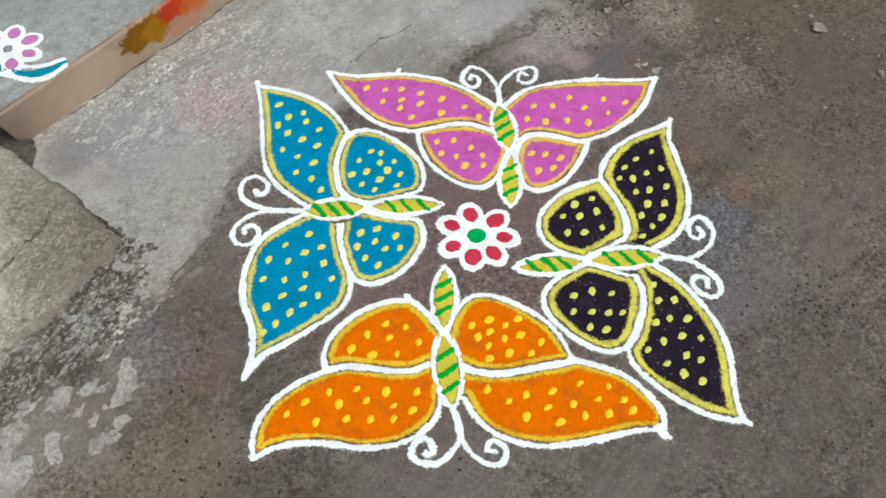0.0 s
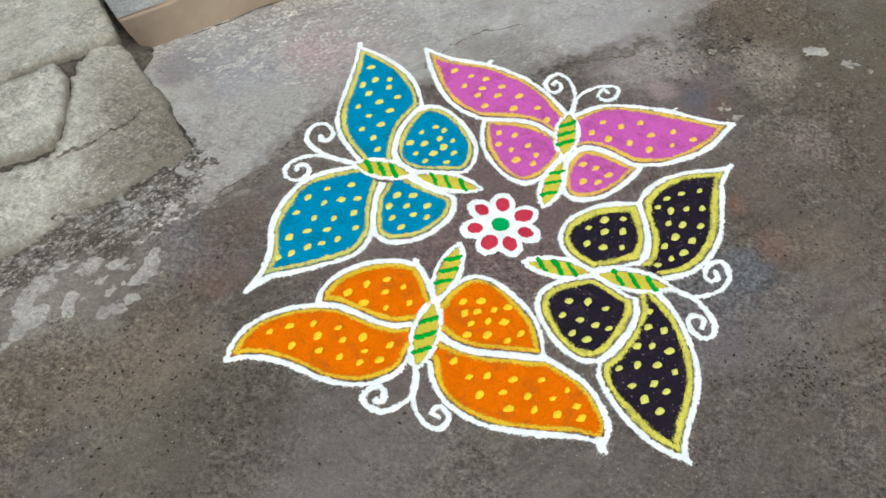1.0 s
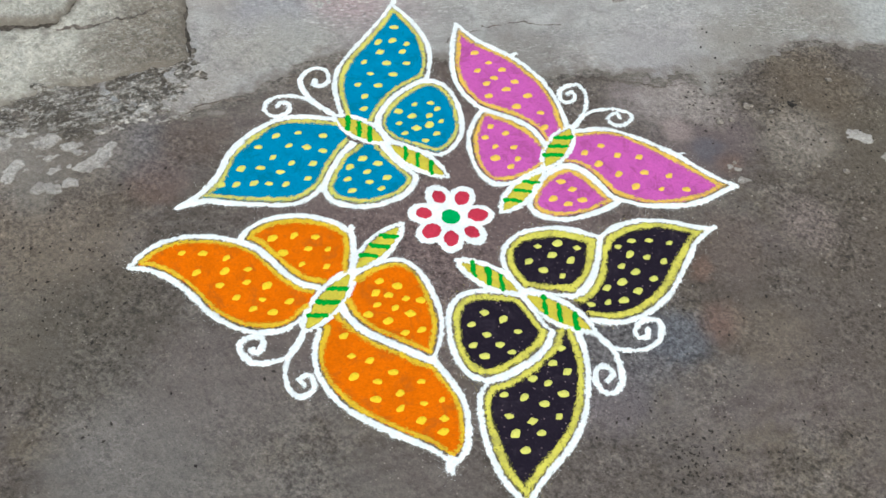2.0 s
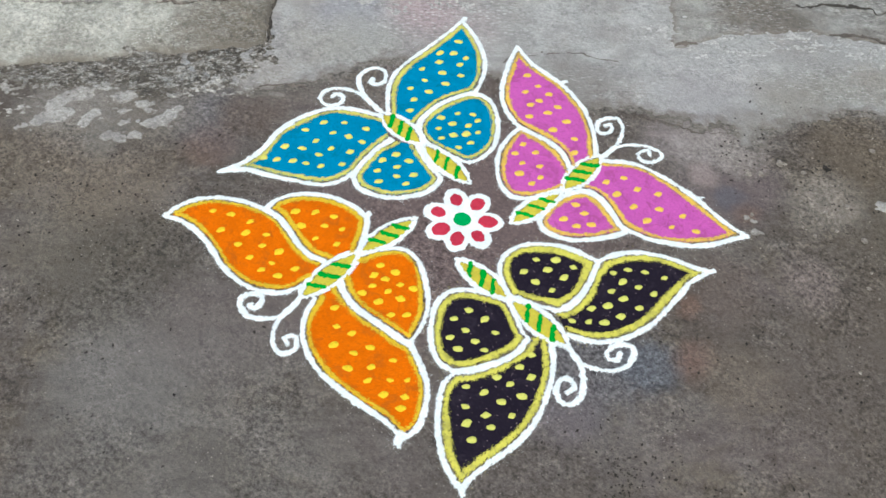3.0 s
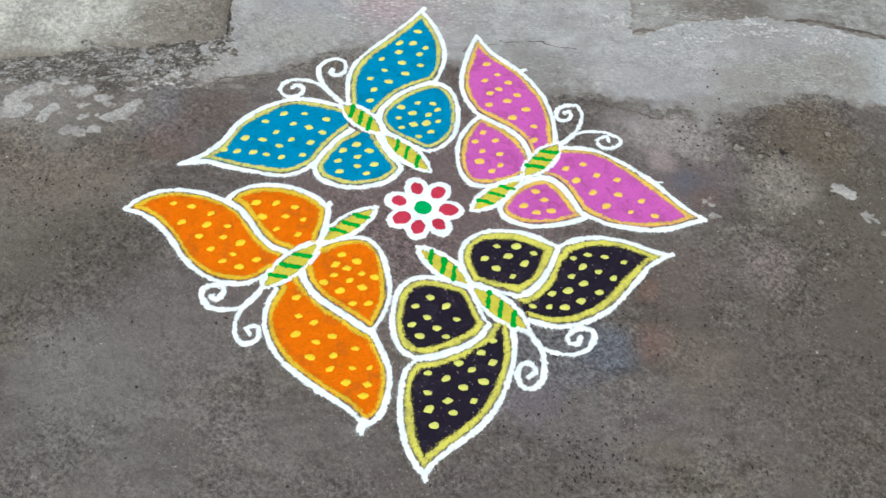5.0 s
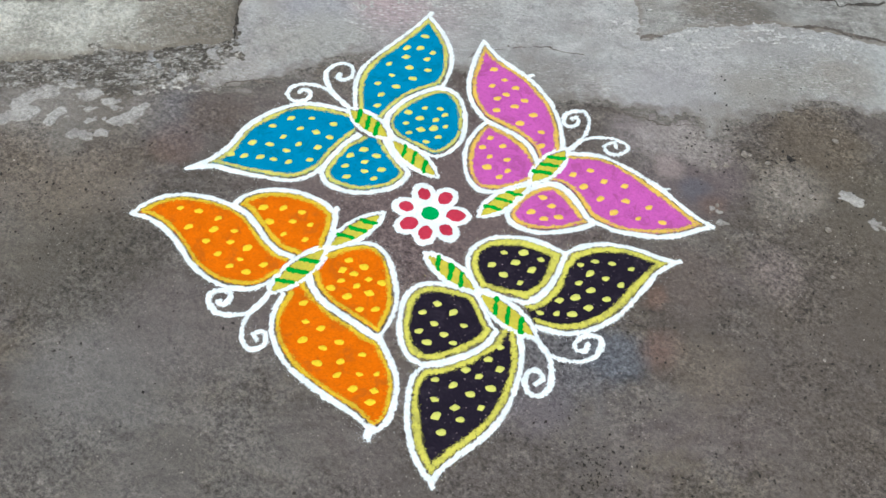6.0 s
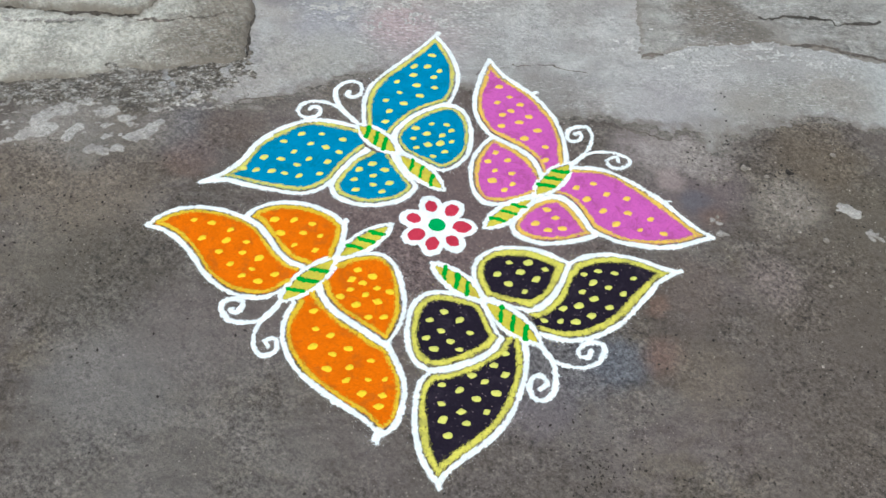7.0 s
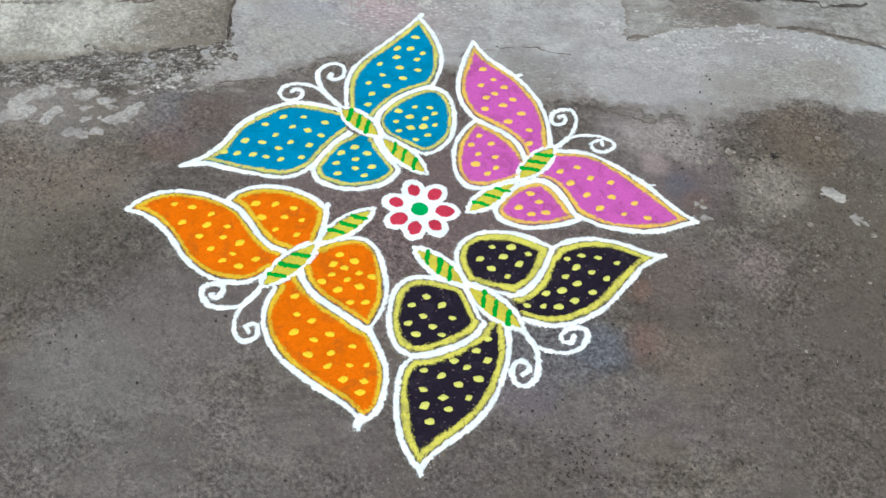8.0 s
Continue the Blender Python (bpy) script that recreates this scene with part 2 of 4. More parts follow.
M = {
    "ground": cement("worn_brown_cement", (0.106, 0.088, 0.073), (0.152, 0.131, 0.113), (0.224, 0.198, 0.175), grit=1.0, pits=0.9, mottle=0.85, hues=((0.156, 0.126, 0.116), (0.150, 0.124, 0.092), (0.172, 0.148, 0.132)), stains=[
        (0.62, 0.55, 0.34, (0.125, 0.106, 0.078), 0.75), (-0.50, -0.16, 0.10, (0.20, 0.182, 0.178), 0.6), (-0.40, -0.20, 0.07, (0.165, 0.105, 0.080), 0.6), (0.42, 0.07, 0.05, (0.215, 0.120, 0.092), 0.5), (-0.12, -0.56, 0.16, (0.205, 0.190, 0.176), 0.55), (-0.36, -0.48, 0.15, (0.160, 0.138, 0.106), 0.6), (-0.42, -0.36, 0.14, (0.180, 0.146, 0.110), 0.7), (-0.22, -0.52, 0.12, (0.200, 0.182, 0.165), 0.5), (-0.56, -0.40, 0.14, (0.175, 0.143, 0.110), 0.6),
        (-0.44, -0.15, 0.12, (0.150, 0.142, 0.148), 0.40), (-0.41, -0.11, 0.08, (0.125, 0.085, 0.060), 0.45), (-0.62, -0.31, 0.12, (0.27, 0.248, 0.220), 0.65), (-0.53, -0.22, 0.11, (0.215, 0.188, 0.158), 0.55), (-0.53, -0.33, 0.06, (0.20, 0.182, 0.158), 0.5),
        (0.0, 0.0, 0.38, (0.158, 0.112, 0.106), 0.85), (0.31, -0.07, 0.16, (0.138, 0.134, 0.144), 0.7),
        (0.24, 0.38, 0.13, (0.150, 0.118, 0.116), 0.75), (0.37, 0.20, 0.10, (0.135, 0.098, 0.080), 0.5),
        (-0.28, -0.46, 0.18, (0.092, 0.080, 0.064), 0.6), (-0.10, -0.42, 0.14, (0.17, 0.142, 0.132), 0.5), (0.68, 0.25, 0.40, (0.118, 0.096, 0.078), 0.65), (0.45, -0.35, 0.35, (0.122, 0.102, 0.090), 0.6),
        (0.115, 0.385, 0.07, (0.235, 0.198, 0.190), 0.65), (0.160, 0.430, 0.09, (0.31, 0.272, 0.252), 0.8), (0.215, 0.462, 0.07, (0.29, 0.255, 0.228), 0.75), (0.205, 0.373, 0.04, (0.31, 0.25, 0.23), 0.7),
        (0.355, 0.60, 0.13, (0.135, 0.106, 0.076), 0.65), (0.384, 0.479, 0.09, (0.27, 0.235, 0.198), 0.7), (0.267, 0.366, 0.04, (0.115, 0.112, 0.128), 0.7), (0.305, 0.36, 0.035, (0.15, 0.095, 0.07), 0.5),
        (0.458, 0.319, 0.07, (0.205, 0.165, 0.148), 0.6), (0.358, 0.143, 0.03, (0.20, 0.110, 0.075), 0.4), (0.377, 0.011, 0.07, (0.118, 0.128, 0.150), 0.65), (0.346, -0.141, 0.08, (0.165, 0.140, 0.146), 0.6),
        (0.488, 0.092, 0.09, (0.175, 0.140, 0.105), 0.5), (0.05, -0.62, 0.30, (0.185, 0.172, 0.155), 0.4)]),
    "apron": cement("grey_cement_skim", grainy=0.42, dark=(0.305, 0.290, 0.272), mid=(0.405, 0.394, 0.376), pale=(0.52, 0.512, 0.49), grit=0.4, scuffs=0.6, pits=0.45, mottle=0.5, depth=0.004, trowel=46, hues=((0.335, 0.300, 0.275), (0.348, 0.338, 0.328), (0.45, 0.447, 0.428)), dirt=((0.190, 0.165, 0.142), 0.030, 0.9), cobble=(-0.47, 0.36, 0.30), stains=[
        (-0.56, 0.26, 0.10, (0.30, 0.305, 0.32), 0.7), (-0.40, 0.30, 0.09, (0.43, 0.315, 0.325), 0.65), (-0.48, 0.10, 0.10, (0.33, 0.305, 0.27), 0.6), (0.42, 0.92, 0.25, (0.40, 0.405, 0.385), 0.8), (0.30, 0.80, 0.10, (0.255, 0.225, 0.185), 0.6), (0.12, 0.62, 0.06, (0.42, 0.40, 0.385), 0.6),
        (-0.36, 0.30, 0.14, (0.41, 0.33, 0.33), 0.5), (-0.50, 0.20, 0.10, (0.32, 0.315, 0.34), 0.6),
        (-0.63, 0.21, 0.07, (0.20, 0.19, 0.20), 0.7), (0.10, 0.52, 0.12, (0.345, 0.325, 0.322), 0.6), (0.205, 0.525, 0.08, (0.24, 0.215, 0.185), 0.75), (0.205, 0.645, 0.09, (0.265, 0.24, 0.205), 0.7), (0.245, 0.72, 0.08, (0.27, 0.25, 0.215), 0.65), (-0.08, 0.36, 0.13, (0.215, 0.192, 0.172), 0.65), (-0.30, 0.20, 0.12, (0.235, 0.205, 0.19), 0.5), (-0.47, -0.03, 0.09, (0.36, 0.325, 0.29), 0.6), (-0.42, 0.15, 0.12, (0.355, 0.345, 0.31), 0.6)]),
    "slab": cement("pale_cement_slab", (0.37, 0.350, 0.300), (0.47, 0.458, 0.402), (0.56, 0.55, 0.50), grainy=0.65, grit=0.8, flecks=0.20, pits=0.6, mottle=0.7, broad=5.0, trowel=57, scuffs=0.45, dirt=((0.20, 0.172, 0.138), 0.020, 0.85), stains=[
        (-0.61, 0.05, 0.16, (0.190, 0.164, 0.130), 0.9), (-0.56, 0.01, 0.10, (0.150, 0.128, 0.100), 0.9), (-0.62, -0.06, 0.09, (0.17, 0.148, 0.12), 0.8), (-0.68, 0.13, 0.10, (0.22, 0.192, 0.155), 0.7),
        (-0.74, -0.06, 0.06, (0.23, 0.21, 0.175), 0.6), (-0.66, -0.14, 0.06, (0.20, 0.18, 0.15), 0.6), (-0.74, -0.26, 0.07, (0.22, 0.20, 0.17), 0.6)]),
    "far_slab": cement("far_cement_slab", (0.25, 0.235, 0.21), (0.355, 0.34, 0.312), (0.44, 0.425, 0.395), grainy=0.60, grit=0.5, pits=0.5, scuffs=0.9, mottle=0.8, broad=5.0, trowel=43, dirt=((0.20, 0.172, 0.145), 0.014, 0.7), stains=[
        (0.00, 0.79, 0.11, (0.17, 0.145, 0.118), 0.85), (0.08, 0.80, 0.09, (0.15, 0.13, 0.108), 0.85), (0.21, 0.88, 0.06, (0.17, 0.15, 0.13), 0.7)]),
    "spatter": cement("pale_plaster_spatter", (0.40, 0.388, 0.368), (0.50, 0.488, 0.465), (0.60, 0.588, 0.56), grit=0.4, pits=0.3, mottle=0.7, broad=14.0),
    "margin": cement("dirty_cement_margin", (0.150, 0.130, 0.110), (0.210, 0.186, 0.164), (0.30, 0.275, 0.248), grit=0.5, pits=0.7, broad=12.0, flecks=0.25, dirt=((0.165, 0.142, 0.122), 0.012, 0.9)),
    "fringe": cement("broken_aggregate", (0.165, 0.142, 0.114), (0.265, 0.236, 0.200), (0.50, 0.475, 0.43), grit=0.8, flecks=0.8, pits=0.9, depth=0.008, broad=9.0, mottle=0.9, trowel=57, dirt=((0.150, 0.128, 0.106), 0.020, 0.8)),
    "scab": cement("pale_cement_scab", (0.33, 0.305, 0.275), (0.43, 0.405, 0.372), (0.55, 0.53, 0.49), grit=0.5, flecks=0.35, pits=0.6, broad=16.0, mottle=1.0, trowel=57, dirt=((0.19, 0.165, 0.136), 0.0016, 0.8)),
    "flake": cement("pale_cement_flake", (0.335, 0.308, 0.280), (0.42, 0.394, 0.362), (0.51, 0.488, 0.45), grit=0.4, flecks=0.15, pits=0.5, mottle=0.9, broad=14.0, dirt=((0.20, 0.175, 0.148), 0.004, 0.85)),
    "crumb": cement("dark_soil_crumb", (0.030, 0.026, 0.022), (0.045, 0.039, 0.033), (0.070, 0.060, 0.050), grit=0.2),
    "seam_or_shade": cement("brown_seam_and_foot_shade", (0.120, 0.100, 0.084), (0.165, 0.138, 0.118), (0.22, 0.19, 0.165), grit=0.2),
    "gap": cement("dark_soil_and_painted_shade", (0.070, 0.060, 0.050), (0.105, 0.092, 0.078), (0.15, 0.13, 0.11), grit=0.2),
    "tread": cement("grey_step_cement", (0.262, 0.268, 0.266), (0.335, 0.345, 0.342), (0.41, 0.42, 0.42), grainy=0.30, grit=0.25, pits=0.3, mottle=0.5, stains=[(-0.76, 0.27, 0.07, (0.40, 0.42, 0.44), 0.6)]),
    "stone": cement("pebble_stone", (0.28, 0.245, 0.205), (0.38, 0.34, 0.295), (0.47, 0.435, 0.395), grit=0.2, broad=60.0),
    "white": powder("white_rangoli_powder", (0.865, 0.925, 0.92), (0.55, 0.55, 0.53), 0.14, depth=0.0007, sprinkle=0.0019),
    "blue": powder("blue_rangoli_powder", (0.002, 0.225, 0.41), (0.004, 0.14, 0.22), 0.6, depth=0.0006),
    "pink": powder("pink_rangoli_powder", (0.54, 0.108, 0.41), (0.30, 0.06, 0.19), 0.55, depth=0.0006),
    "orange": powder("orange_rangoli_powder", (0.72, 0.145, 0.001), (0.40, 0.100, 0.012), 0.5, depth=0.0006),
    "black": powder("black_rangoli_powder", (0.017, 0.013, 0.022), (0.036, 0.028, 0.040), 0.5, specks=0.8, depth=0.0006),
    "yellow": powder("yellow_rangoli_powder", (0.66, 0.63, 0.15), (0.42, 0.39, 0.11), 0.6, depth=0.0007, sprinkle=0.0042),
    "pale_yellow": powder("pale_yellow_powder", (0.68, 0.63, 0.11), (0.34, 0.31, 0.08), 0.65, depth=0.0007, sprinkle=0.0042),
    "golden": powder("golden_powder", (0.76, 0.51, 0.035), (0.52, 0.32, 0.03), 0.45, depth=0.0007, sprinkle=0.0042),
    "peach": powder("peach_yellow_powder", (0.80, 0.52, 0.10), (0.55, 0.28, 0.12), 0.4, depth=0.0007, sprinkle=0.0042),
    "dot_yellow": powder("yellow_dot_powder", (0.68, 0.67, 0.15), (0.48, 0.46, 0.12), 0.4, depth=0.0007),
    "dot_golden": powder("golden_dot_powder", (0.84, 0.60, 0.030), (0.60, 0.38, 0.03), 0.4, depth=0.0007),
    "dot_peach": powder("peach_dot_powder", (0.82, 0.54, 0.10), (0.60, 0.32, 0.12), 0.4, depth=0.0007),
    "body_yellow": powder("body_yellow_powder", (0.60, 0.52, 0.06), (0.46, 0.33, 0.05), 0.75, depth=0.0007),
    "green": powder("green_rangoli_powder", (0.008, 0.33, 0.030), (0.05, 0.30, 0.03), 0.4, depth=0.0006),
    "bright_green": powder("bright_green_powder", (0.002, 0.36, 0.090), (0.01, 0.25, 0.07), 0.3, depth=0.0006),
    "red": powder("red_rangoli_powder", (0.52, 0.040, 0.075), (0.33, 0.02, 0.04), 0.45, depth=0.0006),
    "mauve": powder("mauve_powder", (0.52, 0.20, 0.43), (0.4, 0.2, 0.35), 0.4, depth=0.0006),
    "teal": powder("teal_powder", (0.006, 0.24, 0.33), (0.02, 0.16, 0.22), 0.4, depth=0.0006),
}


def riser_material():
    """Tan painted plaster with a turmeric and vermilion smear."""
    m = Nodes("tan_step_plaster")
    grain = m.noise(60.0, 7, 0.7)
    cloud = m.noise(7.0, 6, 0.6)
    c = m.mix(m.ramp(cloud, 0.35, 0.68), (0.315, 0.238, 0.175), (0.405, 0.318, 0.240))
    c = m.mix(m.ramp(grain, 0.55, 0.8, 0.0, 0.5), c, (0.24, 0.17, 0.115))
    place = m.add("ShaderNodeSeparateXYZ", Vector=m.coord)
    along = m.math("ADD", m.math("MULTIPLY", place.outputs[0], 0.683), m.math("MULTIPLY", place.outputs[1], 0.73))
    ragged = m.math("MULTIPLY", m.math("SUBTRACT", m.noise(34.0, 7, 0.74, distortion=0.8), 0.5), 2.2)

    def smear(x, y, z, r):
        """A finger's smear, longer along the step than high, with a ragged rim."""
        s = m.math("DIVIDE", m.math("SUBTRACT", along, 0.683 * x + 0.73 * y), r * 1.15)
        h = m.math("DIVIDE", m.math("SUBTRACT", place.outputs[2], z), r * 0.95)
        d = m.math("SQRT", m.math("ADD", m.math("MULTIPLY", s, s), m.math("MULTIPLY", h, h)))
        return m.ramp(m.math("ADD", d, ragged), 0.70, 1.10, 1.0, 0.0)

    for x, y, z, r, tint, much in ((-0.464, 0.482, 0.035, 0.050, (0.42, 0.20, 0.13), 0.75), (-0.536, 0.405, 0.052, 0.031, (0.175, 0.072, 0.002), 1.0), (-0.530, 0.412, 0.044, 0.024, (0.175, 0.072, 0.002), 0.9), (-0.512, 0.431, 0.056, 0.030, (0.19, 0.080, 0.002), 0.9),
                                   (-0.522, 0.420, 0.052, 0.030, (0.20, 0.086, 0.002), 1.0), (-0.504, 0.440, 0.044, 0.030, (0.30, 0.135, 0.003), 0.95),
                                   (-0.484, 0.461, 0.062, 0.026, (0.42, 0.028, 0.006), 0.95), (-0.464, 0.483, 0.062, 0.028, (0.46, 0.036, 0.008), 0.95), (-0.44, 0.51, 0.06, 0.04, (0.50, 0.13, 0.03), 0.8)):
        c = m.mix(m.math("MULTIPLY", smear(x, y, z, r), much), c, tint)
    return m.done(c, 0.85, grain, 0.001)


M["riser"] = riser_material()


# ---- geometry helpers ----
def lattice(x, y, size, seed):
    """Smooth random values in -1 .. 1 over the plane, with bumps of about that size."""
    table = np.random.RandomState(seed).uniform(-1, 1, (257, 257))
    u, v = np.asarray(x) / size + 1000.37, np.asarray(y) / size + 1000.71
    i, j = np.floor(u).astype(int), np.floor(v).astype(int)
    a, b = u - i, v - j
    a, b = a * a * (3 - 2 * a), b * b * (3 - 2 * b)
    i, j, k, n = i % 257, j % 257, (i + 1) % 257, (j + 1) % 257
    return (table[i, j] * (1 - a) + table[k, j] * a) * (1 - b) + (table[i, n] * (1 - a) + table[k, n] * a) * b


def spline(points, steps=7):
    """A smooth line through a few points."""
    p = np.array(points, float)
    if len(p) < 3:
        return p
    p = np.vstack([2 * p[0] - p[1], p, 2 * p[-1] - p[-2]])
    out = []
    for k in range(1, len(p) - 2):
        for s in np.arange(steps) / steps:
            out.append(0.5 * (2 * p[k] + (p[k + 1] - p[k - 1]) * s + (2 * p[k - 1] - 5 * p[k] + 4 * p[k + 1] - p[k + 2]) * s * s
                              + (3 * p[k] - p[k - 1] - 3 * p[k + 1] + p[k + 2]) * s ** 3))
    return np.array(out + [p[-2]])


def far_from(x, y, line):
    """Distance of each grid point from an open line."""
    best = np.full(x.shape, 1e9)
    for a, b in zip(line[:-1], line[1:]):
        d = b - a
        s = np.clip(((x - a[0]) * d[0] + (y - a[1]) * d[1]) / (d @ d + 1e-12), 0, 1)
        best = np.minimum(best, (x - a[0] - s * d[0]) ** 2 + (y - a[1] - s * d[1]) ** 2)
    return np.sqrt(best)


def inside(x, y, loop):
    """Signed distance from a closed loop, positive within."""
    ring = np.vstack([loop, loop[:1]])
    odd = np.zeros(x.shape, bool)
    for a, b in zip(ring[:-1], ring[1:]):
        if a[1] != b[1]:
            odd ^= ((a[1] > y) != (b[1] > y)) & (x < (b[0] - a[0]) * (y - a[1]) / (b[1] - a[1]) + a[0])
    return np.where(odd, 1, -1) * far_from(x, y, ring)


def grid(low, high, cell):
    return np.meshgrid(np.arange(low[0], high[0] + cell, cell), np.arange(low[1], high[1] + cell, cell))


def around(line, margin, cell):
    return grid(np.min(line, 0) - margin, np.max(line, 0) + margin, cell)


def sheet(name, x, y, f, z):
    """A mesh of the grid's surface z where f is above nought, cut exactly along f = 0."""
    h, w = f.shape
    f = np.where(np.abs(f) < 1e-7, 1e-7, f)
    number = np.arange(h * w).reshape(h, w)
    a, b, c, d = number[:-1, :-1], number[:-1, 1:], number[1:, 1:], number[1:, :-1]
    tris = np.concatenate([np.stack([a, b, c], -1).reshape(-1, 3), np.stack([a, c, d], -1).reshape(-1, 3)])
    ff, co = f.ravel(), np.stack([x.ravel(), y.ravel(), z.ravel()], 1)
    count = (ff > 0)[tris].sum(1)
    faces = tris[count == 3].tolist()
    extra, made = [], {}

    def cut(p, q):
        key = (p, q) if p < q else (q, p)
        if key not in made:
            s = ff[p] / (ff[p] - ff[q])
            made[key] = h * w + len(extra)
            extra.append(co[p] + (co[q] - co[p]) * s)
        return made[key]

    for tri in tris[(count == 1) | (count == 2)].tolist():
        up = [ff[v] > 0 for v in tri]
        k = up.index(True) if sum(up) == 1 else up.index(False)
        p, q, r = tri[k], tri[(k + 1) % 3], tri[(k + 2) % 3]
        if sum(up) == 1:
            faces.append([p, cut(p, q), cut(p, r)])
        else:
            faces.append([cut(p, q), q, r, cut(p, r)])
    used = sorted({v for face in faces for v in face})
    place = {v: k for k, v in enumerate(used)}
    co = np.vstack([co, np.array(extra)]) if extra else co
    mesh = bpy.data.meshes.new(name)
    mesh.from_pydata(co[used].tolist(), [], [[place[v] for v in face] for face in faces])
    mesh.polygons.foreach_set("use_smooth", [True] * len(mesh.polygons))
    inward = np.concatenate([ff, np.zeros(len(extra))])[used]
    mesh.attributes.new("rim", "FLOAT", "POINT").data.foreach_set("value", inward.astype(np.float32))
    mesh.update()
    return mesh


def part(name, mesh, material, parent=None, label=""):
    ob = new(name, mesh)
    if not mesh.materials:
        mesh.materials.append(material)
    ob.parent = parent
    return tagged(ob, label)


def rough_edge(x, y, seed, size=1.0):
    """The uneven rim that poured powder has."""
    return size * (0.0006 * lattice(x, y, 0.011, seed) + 0.0009 * lattice(x, y, 0.0042, seed + 1) + 0.0016 * lattice(x, y, 0.0019, seed + 2))


def heap(f, x, y, high, slope, seed):
    """The height of a layer of powder that thins out to its rim."""
    return 0.0003 + high * np.sqrt(np.clip(f / slope, 0, 1)) * (1 + 0.10 * lattice(x, y, 0.0045, seed) + 0.08 * lattice(x, y, 0.002, seed + 1))


def thing(name, at, turn=0.0):
    ob = new(name)
    ob.matrix_world = pose(at[0], at[1], at[2] if len(at) > 2 else 0.0, 0, 0, turn)
    ob.empty_display_size = 0.05
    return ob


# ---- the ground and the paving round it ----
def steps_out(near, cell, far):
    """Coordinates that lie close together near the middle and spread outwards."""
    line = list(np.arange(0, near + cell, cell))
    gap = cell
    while line[-1] < far:
        gap *= 1.25
        line.append(line[-1] + gap)
    return np.array([-v for v in line[:0:-1]] + line)


def ground_height(x, y):
    return -0.0010 + 0.0003 * lattice(x, y, 0.05, 11) + 0.0003 * lattice(x, y, 0.017, 12)


def make_ground():
    xs = steps_out(1.1, 0.007, 80.0)
    x, y = np.meshgrid(xs, xs)
    far = np.clip((np.hypot(x, y) - 1.6) / 6, 0, 1)
    z = ground_height(x, y) + far * 0.05 * lattice(x, y, 3.0, 13)
    ob = part("ground", sheet("ground", x, y, np.ones(x.shape), z), M["ground"])
    return tagged(ob, "worn brown-grey cement ground with grit and stains", "ground", kind="structure")


def paving(name, loop, material, top, label, seed, ragged=0.012, cell=0.006, rim=0.008, rough=0.0005, low=-0.0022, category="paving", lift=None, inset=0.0, foot=0.25):
    """A skim or slab of cement with a ragged rim, shrunk by the inset and, where lift is given, on sloping ground."""
    loop = np.array(loop, float)
    x, y = around(loop, 0.02, cell)
    f = inside(x, y, loop) - inset + ragged * (0.6 * lattice(x, y, 0.06, seed) + 0.5 * lattice(x, y, 0.022, seed + 1) + 0.4 * lattice(x, y, 0.009, seed + 2) + 0.25 * lattice(x, y, 0.005, seed + 7))
    z = low + (top - low) * np.sqrt(np.clip(f / rim, 0, 1)) + rough * (lattice(x, y, 0.03, seed + 3) + 0.7 * lattice(x, y, 0.011, seed + 4)) * np.clip(f / rim, 0, 1)
    if lift is not None:
        z = z + lift(x, y) * (foot + (1 - foot) * np.clip(f / rim, 0, 1))
    ob = part(name, sheet(name, x, y, f, z), material)
    return tagged(ob, label, category, kind="structure")


def slab_rise(x, y):
    """The old slabs climb from their broken edge towards the plinth beside the doorstep."""
    s = np.maximum(0, (x + 0.533) * -0.836 + (y - 0.02) * 0.549)
    e = np.clip(((x + 0.633) * -0.70 + (y - 0.119) * -0.71) / 0.12, 0, 1)
    return 0.07 * (1 - np.exp(-s / 0.15)) * (0.35 + 0.65 * e)


def crack_or_shade(line, wide, seed, z, parent, lift=None, wander=1.0, fill="gap"):
    """A dark, wandering crack filled with soil, or shade painted as a line along an edge."""
    p = spline(line, 6)
    x, y = around(p, 0.02, 0.0018)
    d = far_from(x + wander * (0.007 * lattice(x, y, 0.03, seed) + 0.003 * lattice(x, y, 0.009, seed + 1)), y + wander * (0.007 * lattice(x, y, 0.03, seed + 2) + 0.003 * lattice(x, y, 0.009, seed + 3)), p)
    f = wide * (0.8 + 0.55 * lattice(x, y, 0.02, seed + 4) + 0.3 * lattice(x, y, 0.007, seed + 8)) - d
    height = np.full(x.shape, z) + (0 if lift is None else lift(x, y))
    return part("crack_or_shade", sheet("crack_or_shade", x, y, f, height), M[fill], parent, "dark soil-filled crack, or shade painted along an edge")


make_ground()
APRON = [(-0.60, -0.16), (-0.557, -0.188), (-0.536, -0.144), (-0.46, -0.092), (-0.414, -0.054), (-0.39, 0.016), (-0.368, 0.104), (-0.329, 0.18),
               (-0.212, 0.266), (-0.146, 0.285), (-0.067, 0.319), (0.009, 0.37), (0.054, 0.411), (0.094, 0.424), (0.172, 0.487), (0.206, 0.466), (0.232, 0.481),
               (0.225, 0.517), (0.245, 0.558), (0.26, 0.626), (0.322, 0.715), (0.388, 0.739), (0.8, 1.2), (0.9, 1.7), (-1.1, 1.7), (-1.1, 0.3), (-0.70, 0.05)]
paving("pavement_worn_margin", APRON, M["margin"], -0.0007, "dirty worn margin of the cement skim", 17, ragged=0.020, rim=0.006, rough=0.0001, cell=0.006, low=-0.002, inset=-0.003)
